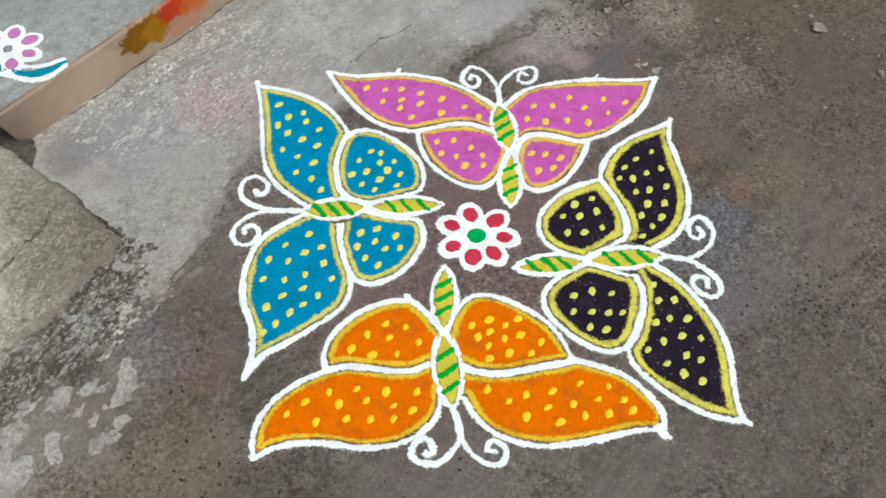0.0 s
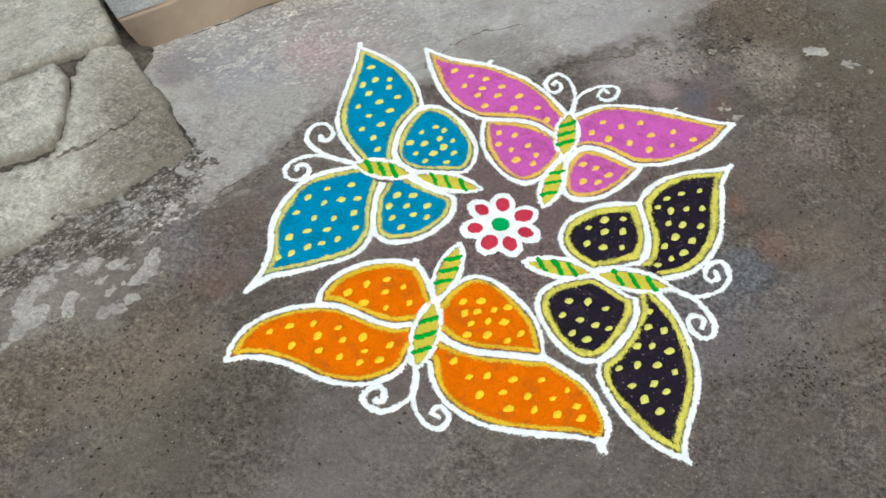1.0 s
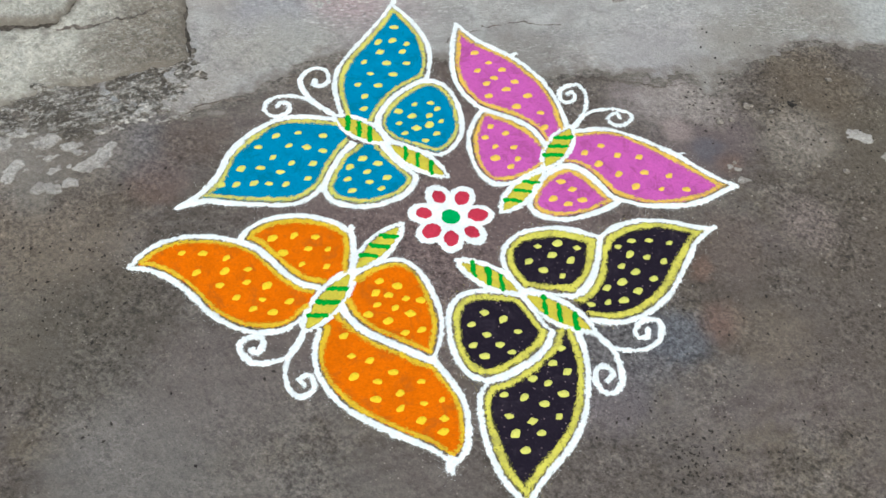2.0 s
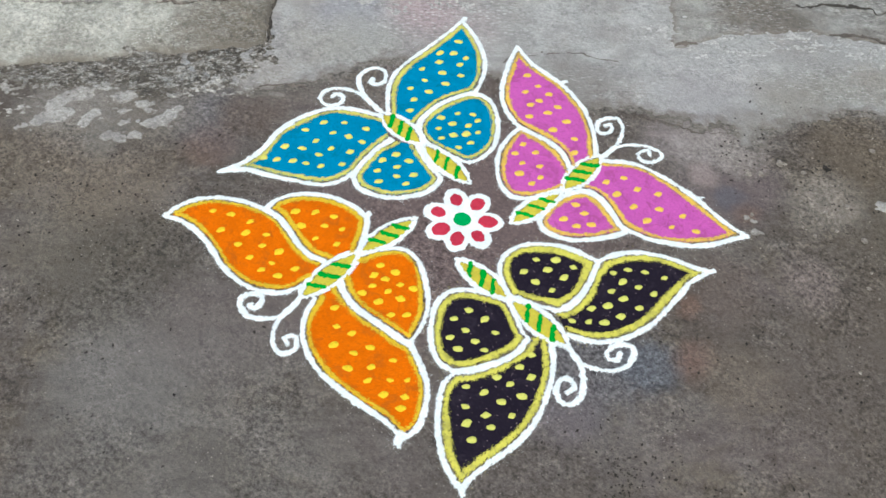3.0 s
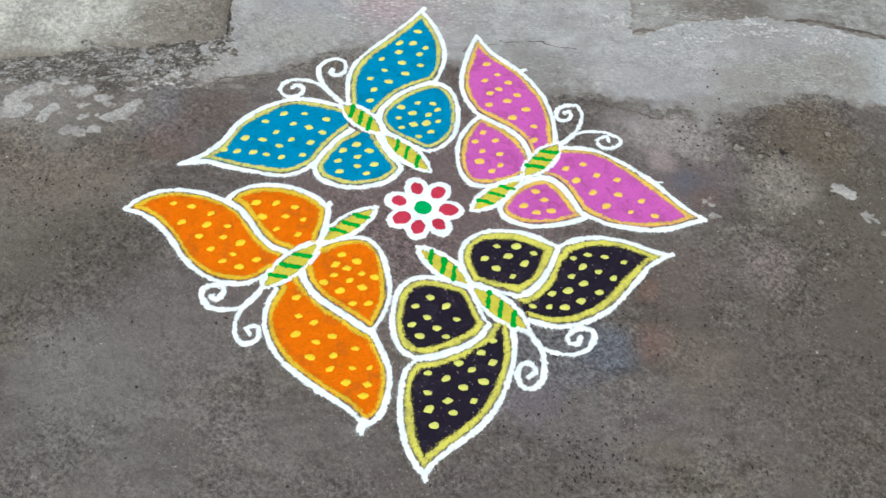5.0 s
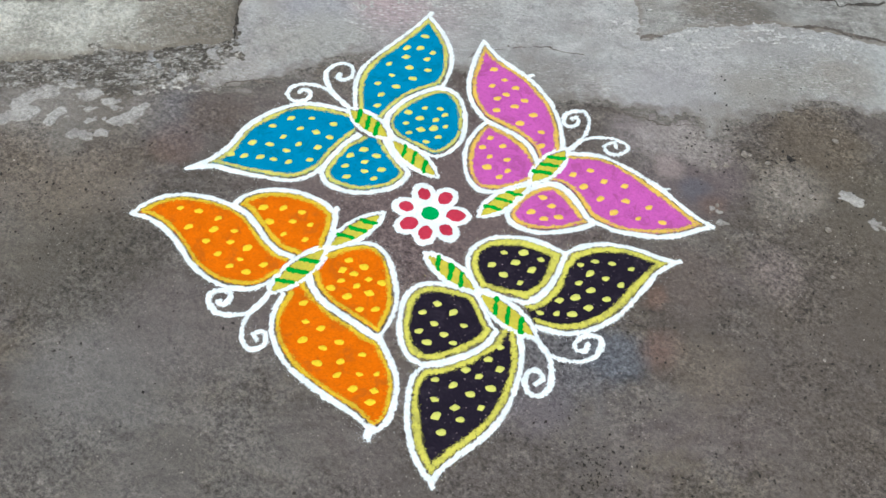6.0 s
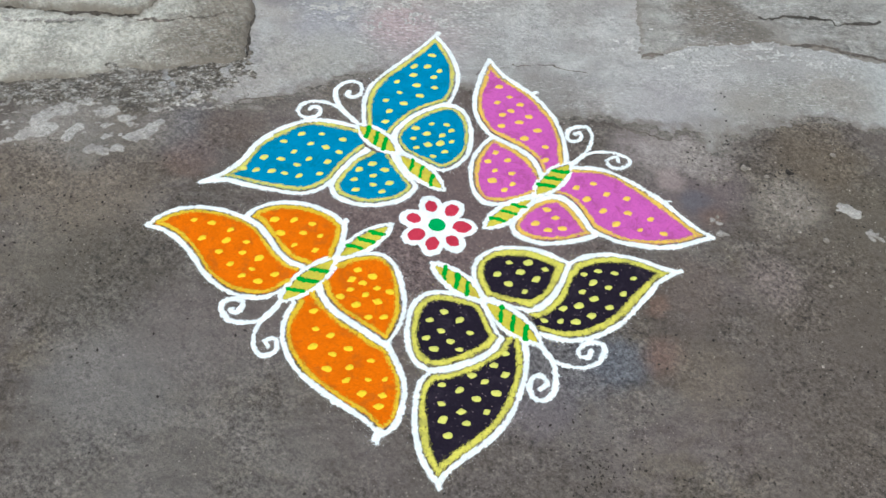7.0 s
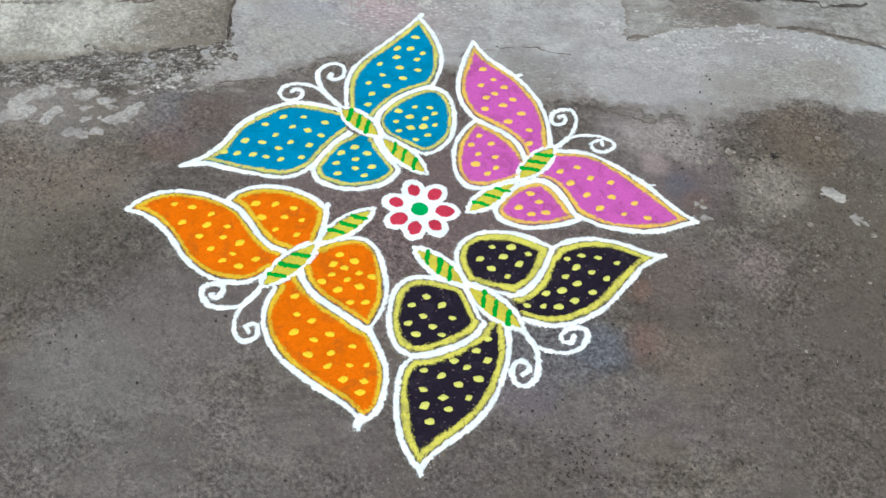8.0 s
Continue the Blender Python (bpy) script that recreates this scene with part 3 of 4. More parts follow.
apron = paving("pavement_apron", APRON, M["apron"], -0.0003, "smooth grey cement skim with a ragged flaking edge", 21, ragged=0.017, rim=0.006, rough=0.0002, cell=0.006, low=-0.002, inset=0.008)
crack_or_shade([(-0.212, 0.31), (-0.201, 0.344), (-0.162, 0.41), (-0.121, 0.444), (-0.067, 0.477)], 0.0012, 31, 0.0004, apron, fill="seam_or_shade")
crack_or_shade([(-0.395, 0.0), (-0.43, -0.02), (-0.45, -0.06)], 0.004, 36, 0.0004, apron, fill="seam_or_shade")
crack_or_shade([(0.0, 0.365), (0.06, 0.408), (0.12, 0.436), (0.17, 0.475)], 0.0017, 41, 0.0004, apron, fill="seam_or_shade")

# thin dark line that paints the shadow along the riser's foot
crack_or_shade([(-0.640, 0.288), (-0.560, 0.374), (-0.480, 0.459), (-0.400, 0.545), (-0.30, 0.652)], 0.0019, 44, 0.0006, apron, wander=0.4, fill="seam_or_shade")


def soil_rise(x, y):
    return np.minimum(slab_rise(x, y) * 0.92, 0.042)


paving("pavement_soil_joint", [(-1.2, -0.30), (-0.90, -0.27), (-0.73, -0.11), (-0.66, -0.03), (-0.685, 0.16), (-0.680, 0.205), (-0.70, 0.245), (-0.76, 0.32), (-1.0, 0.60), (-1.2, 0.50)],
       M["gap"], -0.004, "dark soil in the joints between the slabs", 46, ragged=0.006, rough=0.0012, rim=0.02, lift=soil_rise)
slab = paving("pavement_slab_near", [(-0.762, 0.075), (-0.771, 0.112), (-0.774, 0.142), (-0.770, 0.168), (-0.758, 0.19), (-0.733, 0.201), (-0.707, 0.188), (-0.681, 0.164), (-0.647, 0.135),
              (-0.619, 0.11), (-0.581, 0.067), (-0.533, 0.02), (-0.586, -0.069), (-0.628, -0.125), (-0.66, -0.175), (-0.714, -0.256), (-0.767, -0.336), (-0.86, -0.45), (-1.4, -0.85), (-1.4, -0.65),
              (-0.862, -0.222), (-0.78, -0.139), (-0.749, -0.108), (-0.724, -0.088), (-0.724, -0.063), (-0.730, -0.021), (-0.734, 0.007), (-0.749, 0.046)],
              M["slab"], 0.003, "pale weathered cement slab with a crumbling edge", 51, ragged=0.006, cell=0.004, rim=0.006, rough=0.0010, lift=slab_rise, inset=-0.004)
crack_or_shade([(-0.717, -0.080), (-0.683, -0.045), (-0.655, 0.0), (-0.645, 0.031), (-0.640, 0.06)], 0.0024, 56, 0.0052, slab, slab_rise, fill="seam_or_shade")
# dark strip that paints the shaded side face of the slab's right edge
crack_or_shade([(-0.622, 0.117), (-0.579, 0.073), (-0.532, 0.026)], 0.0050, 59, 0.0012, slab, wander=0.25)
paving("pavement_slab_back", [(-0.862, 0.025), (-0.829, 0.06), (-0.802, 0.097), (-0.769, 0.077), (-0.753, 0.044), (-0.738, 0.008), (-0.734, -0.027), (-0.731, -0.066), (-0.757, -0.095), (-0.79, -0.127), (-0.87, -0.208), (-1.4, -0.63), (-1.4, -0.45)],
       M["slab"], 0.004, "pale cement slab beside the plinth", 53, ragged=0.004, cell=0.004, rim=0.006, rough=0.0010, lift=slab_rise, inset=-0.004, foot=0.85)
paving("pavement_slab_corner", [(-0.87, 0.038), (-0.838, 0.076), (-0.806, 0.117), (-0.772, 0.153), (-0.743, 0.192), (-0.743, 0.21), (-0.762, 0.233), (-0.793, 0.272), (-0.823, 0.32), (-0.853, 0.354), (-1.3, 0.9), (-1.9, 0.5), (-1.4, -0.43)],
       M["slab"], 0.058, "raised pale cement slab with rounded corners", 61, ragged=0.005, rough=0.0009, rim=0.012, inset=-0.006)
far_slab = paving("pavement_slab_far", [(-0.023, 0.575), (0.025, 0.687), (0.142, 0.841), (0.279, 0.922), (0.5, 1.1), (0.6, 1.6), (-0.7, 1.6), (-0.45, 1.06), (-0.123, 0.692)],
                  M["far_slab"], 0.0025, "cracked grey cement slab with brown stains", 66, ragged=0.008, rough=0.0009)
crack_or_shade([(0.06, 0.86), (0.12, 0.93), (0.16, 0.96), (0.183, 0.955), (0.20, 0.99), (0.24, 1.04)], 0.005, 71, 0.0042, far_slab)
crack_or_shade([(0.150, 0.846), (0.200, 0.884), (0.250, 0.912), (0.311, 0.940), (0.38, 0.982), (0.46, 1.04)], 0.0048, 73, 0.0030, far_slab, fill="seam_or_shade")
crack_or_shade([(-0.026, 0.592), (-0.016, 0.612), (-0.004, 0.628)], 0.005, 75, 0.0030, far_slab, fill="seam_or_shade")
paving("pavement_broken_fringe", [(-0.535, 0.035), (-0.586, -0.060), (-0.628, -0.118), (-0.66, -0.165), (-0.714, -0.246), (-0.767, -0.326), (-0.86, -0.44), (-0.84, -0.50), (-0.727, -0.361),
       (-0.665, -0.300), (-0.600, -0.242), (-0.530, -0.165), (-0.475, -0.075), (-0.490, 0.01)],
       M["fringe"], 0.0018, "rough crumbled cement rubble along the slab edge", 76, ragged=0.034, cell=0.0035, rim=0.014, rough=0.0026, lift=slab_rise)


def crumbs(name, loop, along, bare, seed, material, label, lift=None):
    """Pale scabs of old cement that cling to the ground, drawn out along one direction; bare: how much ground they leave free."""
    loop = np.array(loop)
    x, y = around(loop, 0.02, 0.0026)
    u, v = along[0] * x + along[1] * y, -along[1] * x + along[0] * y
    f = 0.55 * lattice(u, v * 2.2, 0.045, seed) + 0.55 * lattice(u, v * 1.8, 0.018, seed + 1) + 0.7 * lattice(u, v * 1.5, 0.008, seed + 2) + 0.5 * lattice(u, v * 1.4, 0.0042, seed + 5) - bare
    f = np.minimum(0.006 * f, inside(x, y, loop) + 0.02 * lattice(x, y, 0.03, seed + 3))
    z = -0.0008 + 0.0026 * np.clip(f / 0.0018, 0, 1) + 0.0006 * lattice(x, y, 0.009, seed + 4) + (0 if lift is None else lift(x, y))
    tagged(part(name, sheet(name, x, y, f, z), material), label, "rubble", kind="stuff")


crumbs("cement_crumbs", [(-0.50, 0.03), (-0.575, -0.075), (-0.65, -0.185), (-0.76, -0.345), (-0.90, -0.52), (-0.84, -0.58), (-0.655, -0.42), (-0.57, -0.315), (-0.52, -0.20), (-0.44, -0.08), (-0.44, -0.01)],
       (-0.549, -0.836), 0.40, 81, M["scab"], "pale crumbling cement scabs along the slab edge", slab_rise)
crumbs("plaster_spatter", [(-0.66, 0.255), (-0.45, 0.480), (-0.37, 0.555), (-0.30, 0.50), (-0.36, 0.36), (-0.44, 0.26), (-0.55, 0.20), (-0.62, 0.20)],
       (0.683, 0.73), 0.36, 91, M["spatter"], "pale rough plaster spatter in front of the doorstep")
crumbs("plaster_spatter", [(-0.12, 0.56), (-0.03, 0.56), (0.06, 0.66), (0.16, 0.78), (0.28, 0.86), (0.25, 0.94), (0.10, 0.82), (0.0, 0.70), (-0.10, 0.66)],
       (0.60, 0.80), 0.30, 97, M["spatter"], "pale rough plaster spatter along the far slab edge")


# ---- the doorstep ----
def doorstep():
    along, back = Vector((0.683, 0.73, 0)).normalized(), Vector((-0.73, 0.683, 0)).normalized()
    corner, long, high = Vector((-0.704, 0.226, 0)), 0.80, 0.085

    def block(name, start, size_along, size_back, z0, z1, material, label, bevel):
        bm = bmesh.new()
        bmesh.ops.create_cube(bm, size=1)
        for v in bm.verts:
            broken = -0.034 if v.co.x < 0 and v.co.z > 0 else 0.0
            p = start + along * ((v.co.x + 0.5) * size_along + broken) + back * (v.co.y + 0.5) * size_back
            v.co = (p.x, p.y, z0 if v.co.z < 0 else z1)
        bmesh.ops.subdivide_edges(bm, edges=bm.edges[:], cuts=9, use_grid_fill=True)
        bmesh.ops.bevel(bm, geom=[e for e in bm.edges if e.is_manifold and e.calc_face_angle(0) > 1.0], offset=bevel, segments=3, affect="EDGES")
        for v in bm.verts:
            v.co += 0.0010 * noise.noise_vector(v.co * 16)
        mesh = bpy.data.meshes.new(name)
        # left end face takes the dark soil colour, painting in the narrow gap's shade
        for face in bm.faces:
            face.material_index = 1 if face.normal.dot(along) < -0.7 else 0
        bm.to_mesh(mesh)
        bm.free()
        mesh.polygons.foreach_set("use_smooth", [True] * len(mesh.polygons))
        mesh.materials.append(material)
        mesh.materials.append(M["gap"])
        return part(name, mesh, material, step, label)

    step = thing("doorstep", (0, 0))
    tagged(step, "low cement doorstep with a tan plastered front", "doorstep", kind="structure")
    block("riser", corner, long, 0.005, -0.01, high - 0.0006, M["riser"], "tan plaster riser with turmeric and vermilion smears", 0.0018)
    block("tread", corner + back * 0.0044, long, 0.9, -0.01, high, M["tread"], "grey cement tread", 0.0012)


doorstep()


# ---- rangoli drawings in coloured powder ----
LINE = 0.0047
DOTS = {}
specks = {"white": [], "pale_yellow": []}
YELLOW = {"blue": "dot_yellow", "pink": "dot_peach", "black": "dot_yellow", "orange": "dot_golden"}
EDGE = {"blue": "yellow", "pink": "peach", "black": "pale_yellow", "orange": "golden"}


def mm(points):
    return np.array(points, float) / 1000.0


def dot_mesh(color, kind):
    """A pinch of powder dropped as a small uneven heap."""
    key = (color, kind)
    if key not in DOTS:
        rng = np.random.RandomState(300 + kind)
        verts, n = [], 14
        bend = rng.uniform(0.62, 1.32, n)
        bend = (bend + np.roll(bend, 1)) / 2
        for ring, (r, h) in enumerate(((1.12, -0.0002), (0.92, 0.0010), (0.55, 0.0019))):
            for k in range(n):
                a = 2 * math.pi * k / n
                verts.append((0.0062 * r * bend[k] * math.cos(a), 0.0043 * r * bend[(k + 3) % n] * math.sin(a), h))
        verts.append((0.0004, 0, 0.0022))
        faces = [[r * n + k, r * n + (k + 1) % n, (r + 1) * n + (k + 1) % n, (r + 1) * n + k] for r in (0, 1) for k in range(n)]
        faces += [[2 * n + k, 2 * n + (k + 1) % n, 3 * n] for k in range(n)]
        mesh = bpy.data.meshes.new("dot")
        mesh.from_pydata(verts, [], faces)
        mesh.polygons.foreach_set("use_smooth", [True] * len(faces))
        mesh.materials.append(M[color])
        DOTS[key] = mesh
    return DOTS[key]


def scatter(owner, line, color, many, wide, rng):
    """Loose grains that fell beside a poured line."""
    seg = rng.randint(0, len(line) - 1, many)
    s = rng.uniform(0, 1, (many, 1))
    p = line[seg] * (1 - s) + line[seg + 1] * s + rng.normal(0, wide, (many, 2))
    m = owner.matrix_world
    for q in p:
        specks[color].append((m @ Vector((q[0], q[1], -0.0002)), rng.uniform(0.00025, 0.0006)))


def stroke(name, lines, half, owner, color, seed, z=0.0, high=0.0016, taper=False, label=""):
    """A line of powder poured between two fingers."""
    pts = np.vstack(lines)
    x, y = around(pts, half * 2.2, 0.0014)
    d = np.min([far_from(x, y, q) for q in lines], axis=0)
    width = half * (1 + 0.24 * lattice(x, y, 0.045, seed) + 0.15 * lattice(x, y, 0.016, seed + 1))
    f = width - d + rough_edge(x, y, seed + 2) + (0.0015 if color == "white" else 0.0)
    return part(name, sheet(name, x, y, f, z - 0.0014 + heap(f, x, y, high + 0.0012, half * 0.6, seed + 5)), M[color], owner, label)


def draw_butterfly(color, at, turn, neck, tail):
    """The body of a butterfly: two spindle-shaped segments with green bands, meeting at the waist."""
    bf = thing("butterfly_drawing", at, turn)
    bf["color"] = color
    words = {"blue": "blue", "pink": "pink", "black": "black", "orange": "orange"}[color]
    tagged(bf, words + " butterfly drawn in rangoli powder with white outlines and yellow dots", "rangoli", "butterflies of the rangoli")
    rng = np.random.RandomState(len(color) * 7)
    for k, (end, half) in enumerate(((mm(neck), 0.0195), (mm(tail), 0.0180))):
        long = np.linalg.norm(end)
        u = end / long
        v = np.array([u[1], -u[0]])
        s = np.linspace(0, 1, 15)[:, None]
        bulge = np.sin(np.pi * s) ** 0.68 * half
        loop = np.vstack([s * end + bulge * v, (s * end - bulge * v)[::-1][1:-1]])
        x, y = around(loop, 0.012, 0.0014)
        sd = inside(x, y, loop)
        seed = 400 + 40 * len(color) + 7 * k
        f = sd - 0.0040 + rough_edge(x, y, seed, 0.8)
        body = part("body_segment", sheet("body_segment", x, y, f, -0.0012 + heap(f, x, y, 0.0024, 0.003, seed)), M["body_yellow"], bf, "yellow powder body with green bands")
        ring = np.vstack([loop, loop[:1]])
        stroke("outline", [ring], LINE * 0.88, body, "white", seed + 3, 0.0003, label="white powder outline")
        for c in (-0.20, 0.02, 0.25):
            mid = (0.5 + c * 0.95) * end
            lean = v * half * 0.55 + u * half * 0.38
            bow = u * rng.uniform(-0.002, 0.002)
            stroke("green_band", [spline([mid - lean, mid + bow, mid + lean], 5)], 0.0044, body, "green", seed + 9 + int(c * 50), 0.0014, 0.0016)
        scatter(bf, ring, "white", 300, 0.005, rng)
    return bf


def draw_wing(bf, name, pieces, dots, spurs=()):
    """A wing: filled with colour, edged in yellow, outlined in white and dotted. The last piece runs along the body and has no outline."""
    color = bf["color"]
    lines = []
    for k, piece in enumerate(pieces):
        lines.append(spline(mm(piece + [pieces[(k + 1) % len(pieces)][0]])))
    loop = np.vstack([q[:-1] for q in lines])
    root = lines[-1]
    rim = lines[:-1] if np.linalg.norm(root[0] - root[-1]) > 0.022 else lines
    seed = 1000 + abs(int(loop[3, 0] * 1e4)) + abs(int(loop[5, 1] * 1e4))
    rng = np.random.RandomState(seed)
    x, y = around(loop, 0.014, 0.0015)
    sd = inside(x, y, loop)
    d = np.min([far_from(x, y, q) for q in rim], axis=0)
    gap = LINE + 0.0003 + 0.0012 * np.clip(lattice(x, y, 0.03, seed), -0.5, 1)
    band = (0.0112 if color == "black" else 0.0084) + 0.0026 * lattice(x, y, 0.05, seed + 1) + 0.0010 * lattice(x, y, 0.018, seed + 2)
    f = np.minimum(d - gap - 0.32 * band, sd - 0.001) + rough_edge(x, y, seed + 3, 0.8)
    wing = part(name, sheet(name, x, y, f, -0.0013 + heap(f, x, y, 0.0020, 0.003, seed + 6)), M[color], bf, color + " powder wing")
    f = np.minimum(np.minimum(d - gap + 0.0022, gap + band - d + 0.0036), sd + 0.002) + rough_edge(x, y, seed + 9, 1.2)
    part("edging", sheet("edging", x, y, f, 0.0004 + heap(f, x, y, 0.0016, 0.004, seed + 12)), M[EDGE[color]], wing, "yellow powder edging")
    for spur in spurs:
        rim = rim + [spline(mm(spur))]
    stroke("outline", rim, LINE, wing, "white", seed + 15, label="white powder outline")
    for k, (px, py) in enumerate(dots):
        ob = part("dot", dot_mesh(YELLOW[color], rng.randint(0, 7)), None, wing)
        size = rng.uniform(0.92, 1.30)
        ob.matrix_basis = pose(px / 1000, py / 1000, 0.0006, 0, 0, 58 - math.degrees(bf.matrix_world.to_euler().z) + rng.uniform(-28, 28)) @ Matrix.Diagonal((size, size * rng.uniform(0.9, 1.1), 1, 1))
    line = np.vstack(rim)
    scatter(bf, line, "white", 1500, 0.0052, rng)
    scatter(bf, line, "white", 250, 0.010, rng)
    if color == "black":
        scatter(bf, line * 0.97, "pale_yellow", 500, 0.008, rng)
    return wing


def draw_antenna(bf, points):
    line = spline(mm(points), 6)
    stroke("antenna", [line], 0.0042, bf, "white", 2000 + abs(points[3][0] * 3 + points[4][1]), label="curled white powder antenna")
    scatter(bf, line, "white", 150, 0.006, np.random.RandomState(abs(points[2][0])))


blue_bf = draw_butterfly("blue", (-0.1636, 0.0645), -268.06, neck=(0, 100), tail=(-5, -116))
draw_wing(blue_bf, "forewing",
    [[(8, 90), (44, 127), (82, 150), (126, 158), (185, 159), (235, 161)],
     [(277, 165), (267, 128), (249, 90), (227, 61), (195, 37)],
     [(159, 21), (125, 35), (86, 44), (48, 42)],
     [(24, 36)]],
    [(231, 130), (202, 115), (185, 133), (209, 91), (188, 88), (166, 118), (130, 127), (150, 94), (169, 67), (113, 104), (134, 71), (80, 107), (98, 78), (65, 83), (40, 70)],
    spurs=[[(277, 165), (286, 166)]])
draw_wing(blue_bf, "hindwing",
    [[(24, 31), (48, 42), (86, 44), (125, 35), (154, 18), (161, -11), (143, -44), (115, -71), (80, -90), (47, -91), (25, -80), (15, -48), (8, -10)],
     [(13, 15)]],
    [(96, 7), (114, -14), (68, 20), (110, -30), (72, -4), (89, -26), (46, 6), (89, -48), (72, -37), (54, -23), (34, -14), (63, -57), (39, -48)])
draw_wing(blue_bf, "forewing",
    [[(-5, 94), (-24, 130), (-46, 159), (-79, 178), (-120, 188), (-162, 187), (-204, 176), (-249, 176)],
     [(-287, 187), (-254, 163), (-236, 130), (-212, 90), (-187, 54), (-160, 37)],
     [(-130, 33), (-98, 40), (-65, 44)],
     [(-32, 45), (-18, 68)]],
    [(-87, 151), (-62, 125), (-122, 159), (-45, 90), (-92, 122), (-79, 98), (-126, 129), (-71, 73), (-173, 156), (-119, 98), (-154, 132), (-101, 71), (-144, 103), (-215, 161), (-201, 142), (-184, 122), (-172, 103), (-130, 60), (-158, 81)])
draw_wing(blue_bf, "hindwing",
    [[(-32, 40), (-63, 45), (-97, 40), (-132, 29), (-145, 5), (-137, -25), (-122, -48), (-99, -66), (-73, -79), (-45, -80)],
     [(-32, -74), (-25, -42), (-15, -14)],
     [(-9, 2), (-19, 25)]],
    [(-49, 13), (-74, 19), (-44, -12), (-68, -7), (-97, 9), (-60, -39), (-83, -21), (-112, -9), (-83, -44)])
draw_antenna(blue_bf, [(4, 103), (7, 135), (14, 166), (31, 187), (50, 193), (71, 186), (76, 167), (60, 151), (43, 154), (40, 167), (49, 170)])
draw_antenna(blue_bf, [(1, 104), (5, 146), (2, 171), (-11, 192), (-31, 205), (-50, 200), (-57, 184), (-50, 171), (-33, 165), (-21, 174), (-25, 188), (-34, 186)])
pink_bf = draw_butterfly("pink", (0.0672, 0.1683), 4.00, neck=(0, 106), tail=(-19, -116))
draw_wing(pink_bf, "forewing",
    [[(-6, 101), (-25, 124), (-52, 150), (-83, 172), (-119, 187), (-156, 196), (-196, 198), (-233, 201)],
     [(-275, 216), (-257, 172), (-236, 130), (-212, 97), (-186, 76), (-157, 64)],
     [(-137, 62), (-113, 66), (-86, 70), (-59, 68), (-39, 60)],
     [(-20, 46), (-13, 72)]],
    [(-213, 170), (-182, 162), (-190, 134), (-154, 160), (-157, 135), (-163, 116), (-124, 146), (-127, 123), (-146, 93), (-91, 129), (-96, 97), (-56, 106), (-37, 80)],
    spurs=[[(-156, 196), (-154, 206)]])
draw_wing(pink_bf, "hindwing",
    [[(-19, 45), (-38, 58), (-58, 67), (-85, 69), (-112, 65)],
     [(-141, 61), (-141, 31), (-133, -4), (-115, -33), (-90, -58), (-60, -70), (-36, -60), (-19, -39), (-6, -15)],
     [(-3, 0), (-9, 22)]],
    [(-113, 34), (-109, 8), (-85, 34), (-86, 0), (-61, 14), (-75, -22), (-44, -4), (-47, -25)])
draw_wing(pink_bf, "forewing",
    [[(9, 100), (36, 122), (62, 136), (95, 142), (131, 144), (169, 143), (211, 137), (247, 133)],
     [(278, 135), (262, 110), (246, 81), (222, 54), (194, 34), (164, 17)],
     [(130, 8), (111, 9), (89, 19), (64, 29), (42, 32)],
     [(22, 22), (15, 61)]],
    [(41, 65), (58, 94), (89, 90), (71, 57), (120, 105), (107, 55), (142, 80), (177, 95), (140, 46), (177, 63), (212, 84)])
draw_wing(pink_bf, "hindwing",
    [[(23, 20), (42, 28), (63, 26), (90, 16), (112, 7)],
     [(129, 3), (114, -25), (95, -51), (70, -75), (41, -87), (19, -84), (9, -71), (6, -53), (7, -18)],
     [(13, 4)]],
    [(33, -10), (56, -14), (39, -47), (79, -25), (64, -44)])
draw_antenna(pink_bf, [(2, 105), (5, 137), (1, 161), (-10, 185), (-28, 198), (-44, 188), (-50, 170), (-42, 153), (-28, 151), (-22, 168), (-32, 177), (-37, 169)])
draw_antenna(pink_bf, [(4, 110), (7, 141), (22, 164), (44, 181), (67, 185), (77, 178), (73, 157), (55, 148), (43, 157), (50, 174), (59, 169)])
black_bf = draw_butterfly("black", (0.1581, -0.0568), -88.14, neck=(0, 118), tail=(4, -109))
draw_wing(black_bf, "forewing",
    [[(-33, 63), (-52, 73), (-80, 75), (-109, 69), (-134, 59)],
     [(-158, 51), (-184, 60), (-210, 78), (-233, 106), (-249, 138), (-257, 164)],
     [(-270, 189), (-231, 179), (-197, 181), (-159, 183), (-122, 183), (-85, 174), (-55, 160), (-31, 137)],
     [(-15, 106), (-23, 88)]],
    [(-177, 94), (-155, 81), (-193, 116), (-206, 144), (-153, 103), (-162, 126), (-125, 101), (-169, 151), (-128, 124), (-77, 99), (-100, 115), (-132, 152), (-98, 140), (-38, 92), (-55, 112), (-72, 131)],
    spurs=[[(-268, 187), (-275, 192)]])
draw_wing(black_bf, "hindwing",
    [[(-3, -2), (-17, -32), (-35, -52), (-60, -62), (-88, -57), (-112, -40), (-135, -12), (-147, 18)],
     [(-155, 50), (-130, 61), (-106, 68), (-74, 73)],
     [(-39, 67), (-22, 37)],
     [(-10, 8)]],
    [(-87, -21), (-109, 2), (-118, 30), (-85, 5), (-55, -19), (-91, 32), (-53, 7), (-60, 35)])
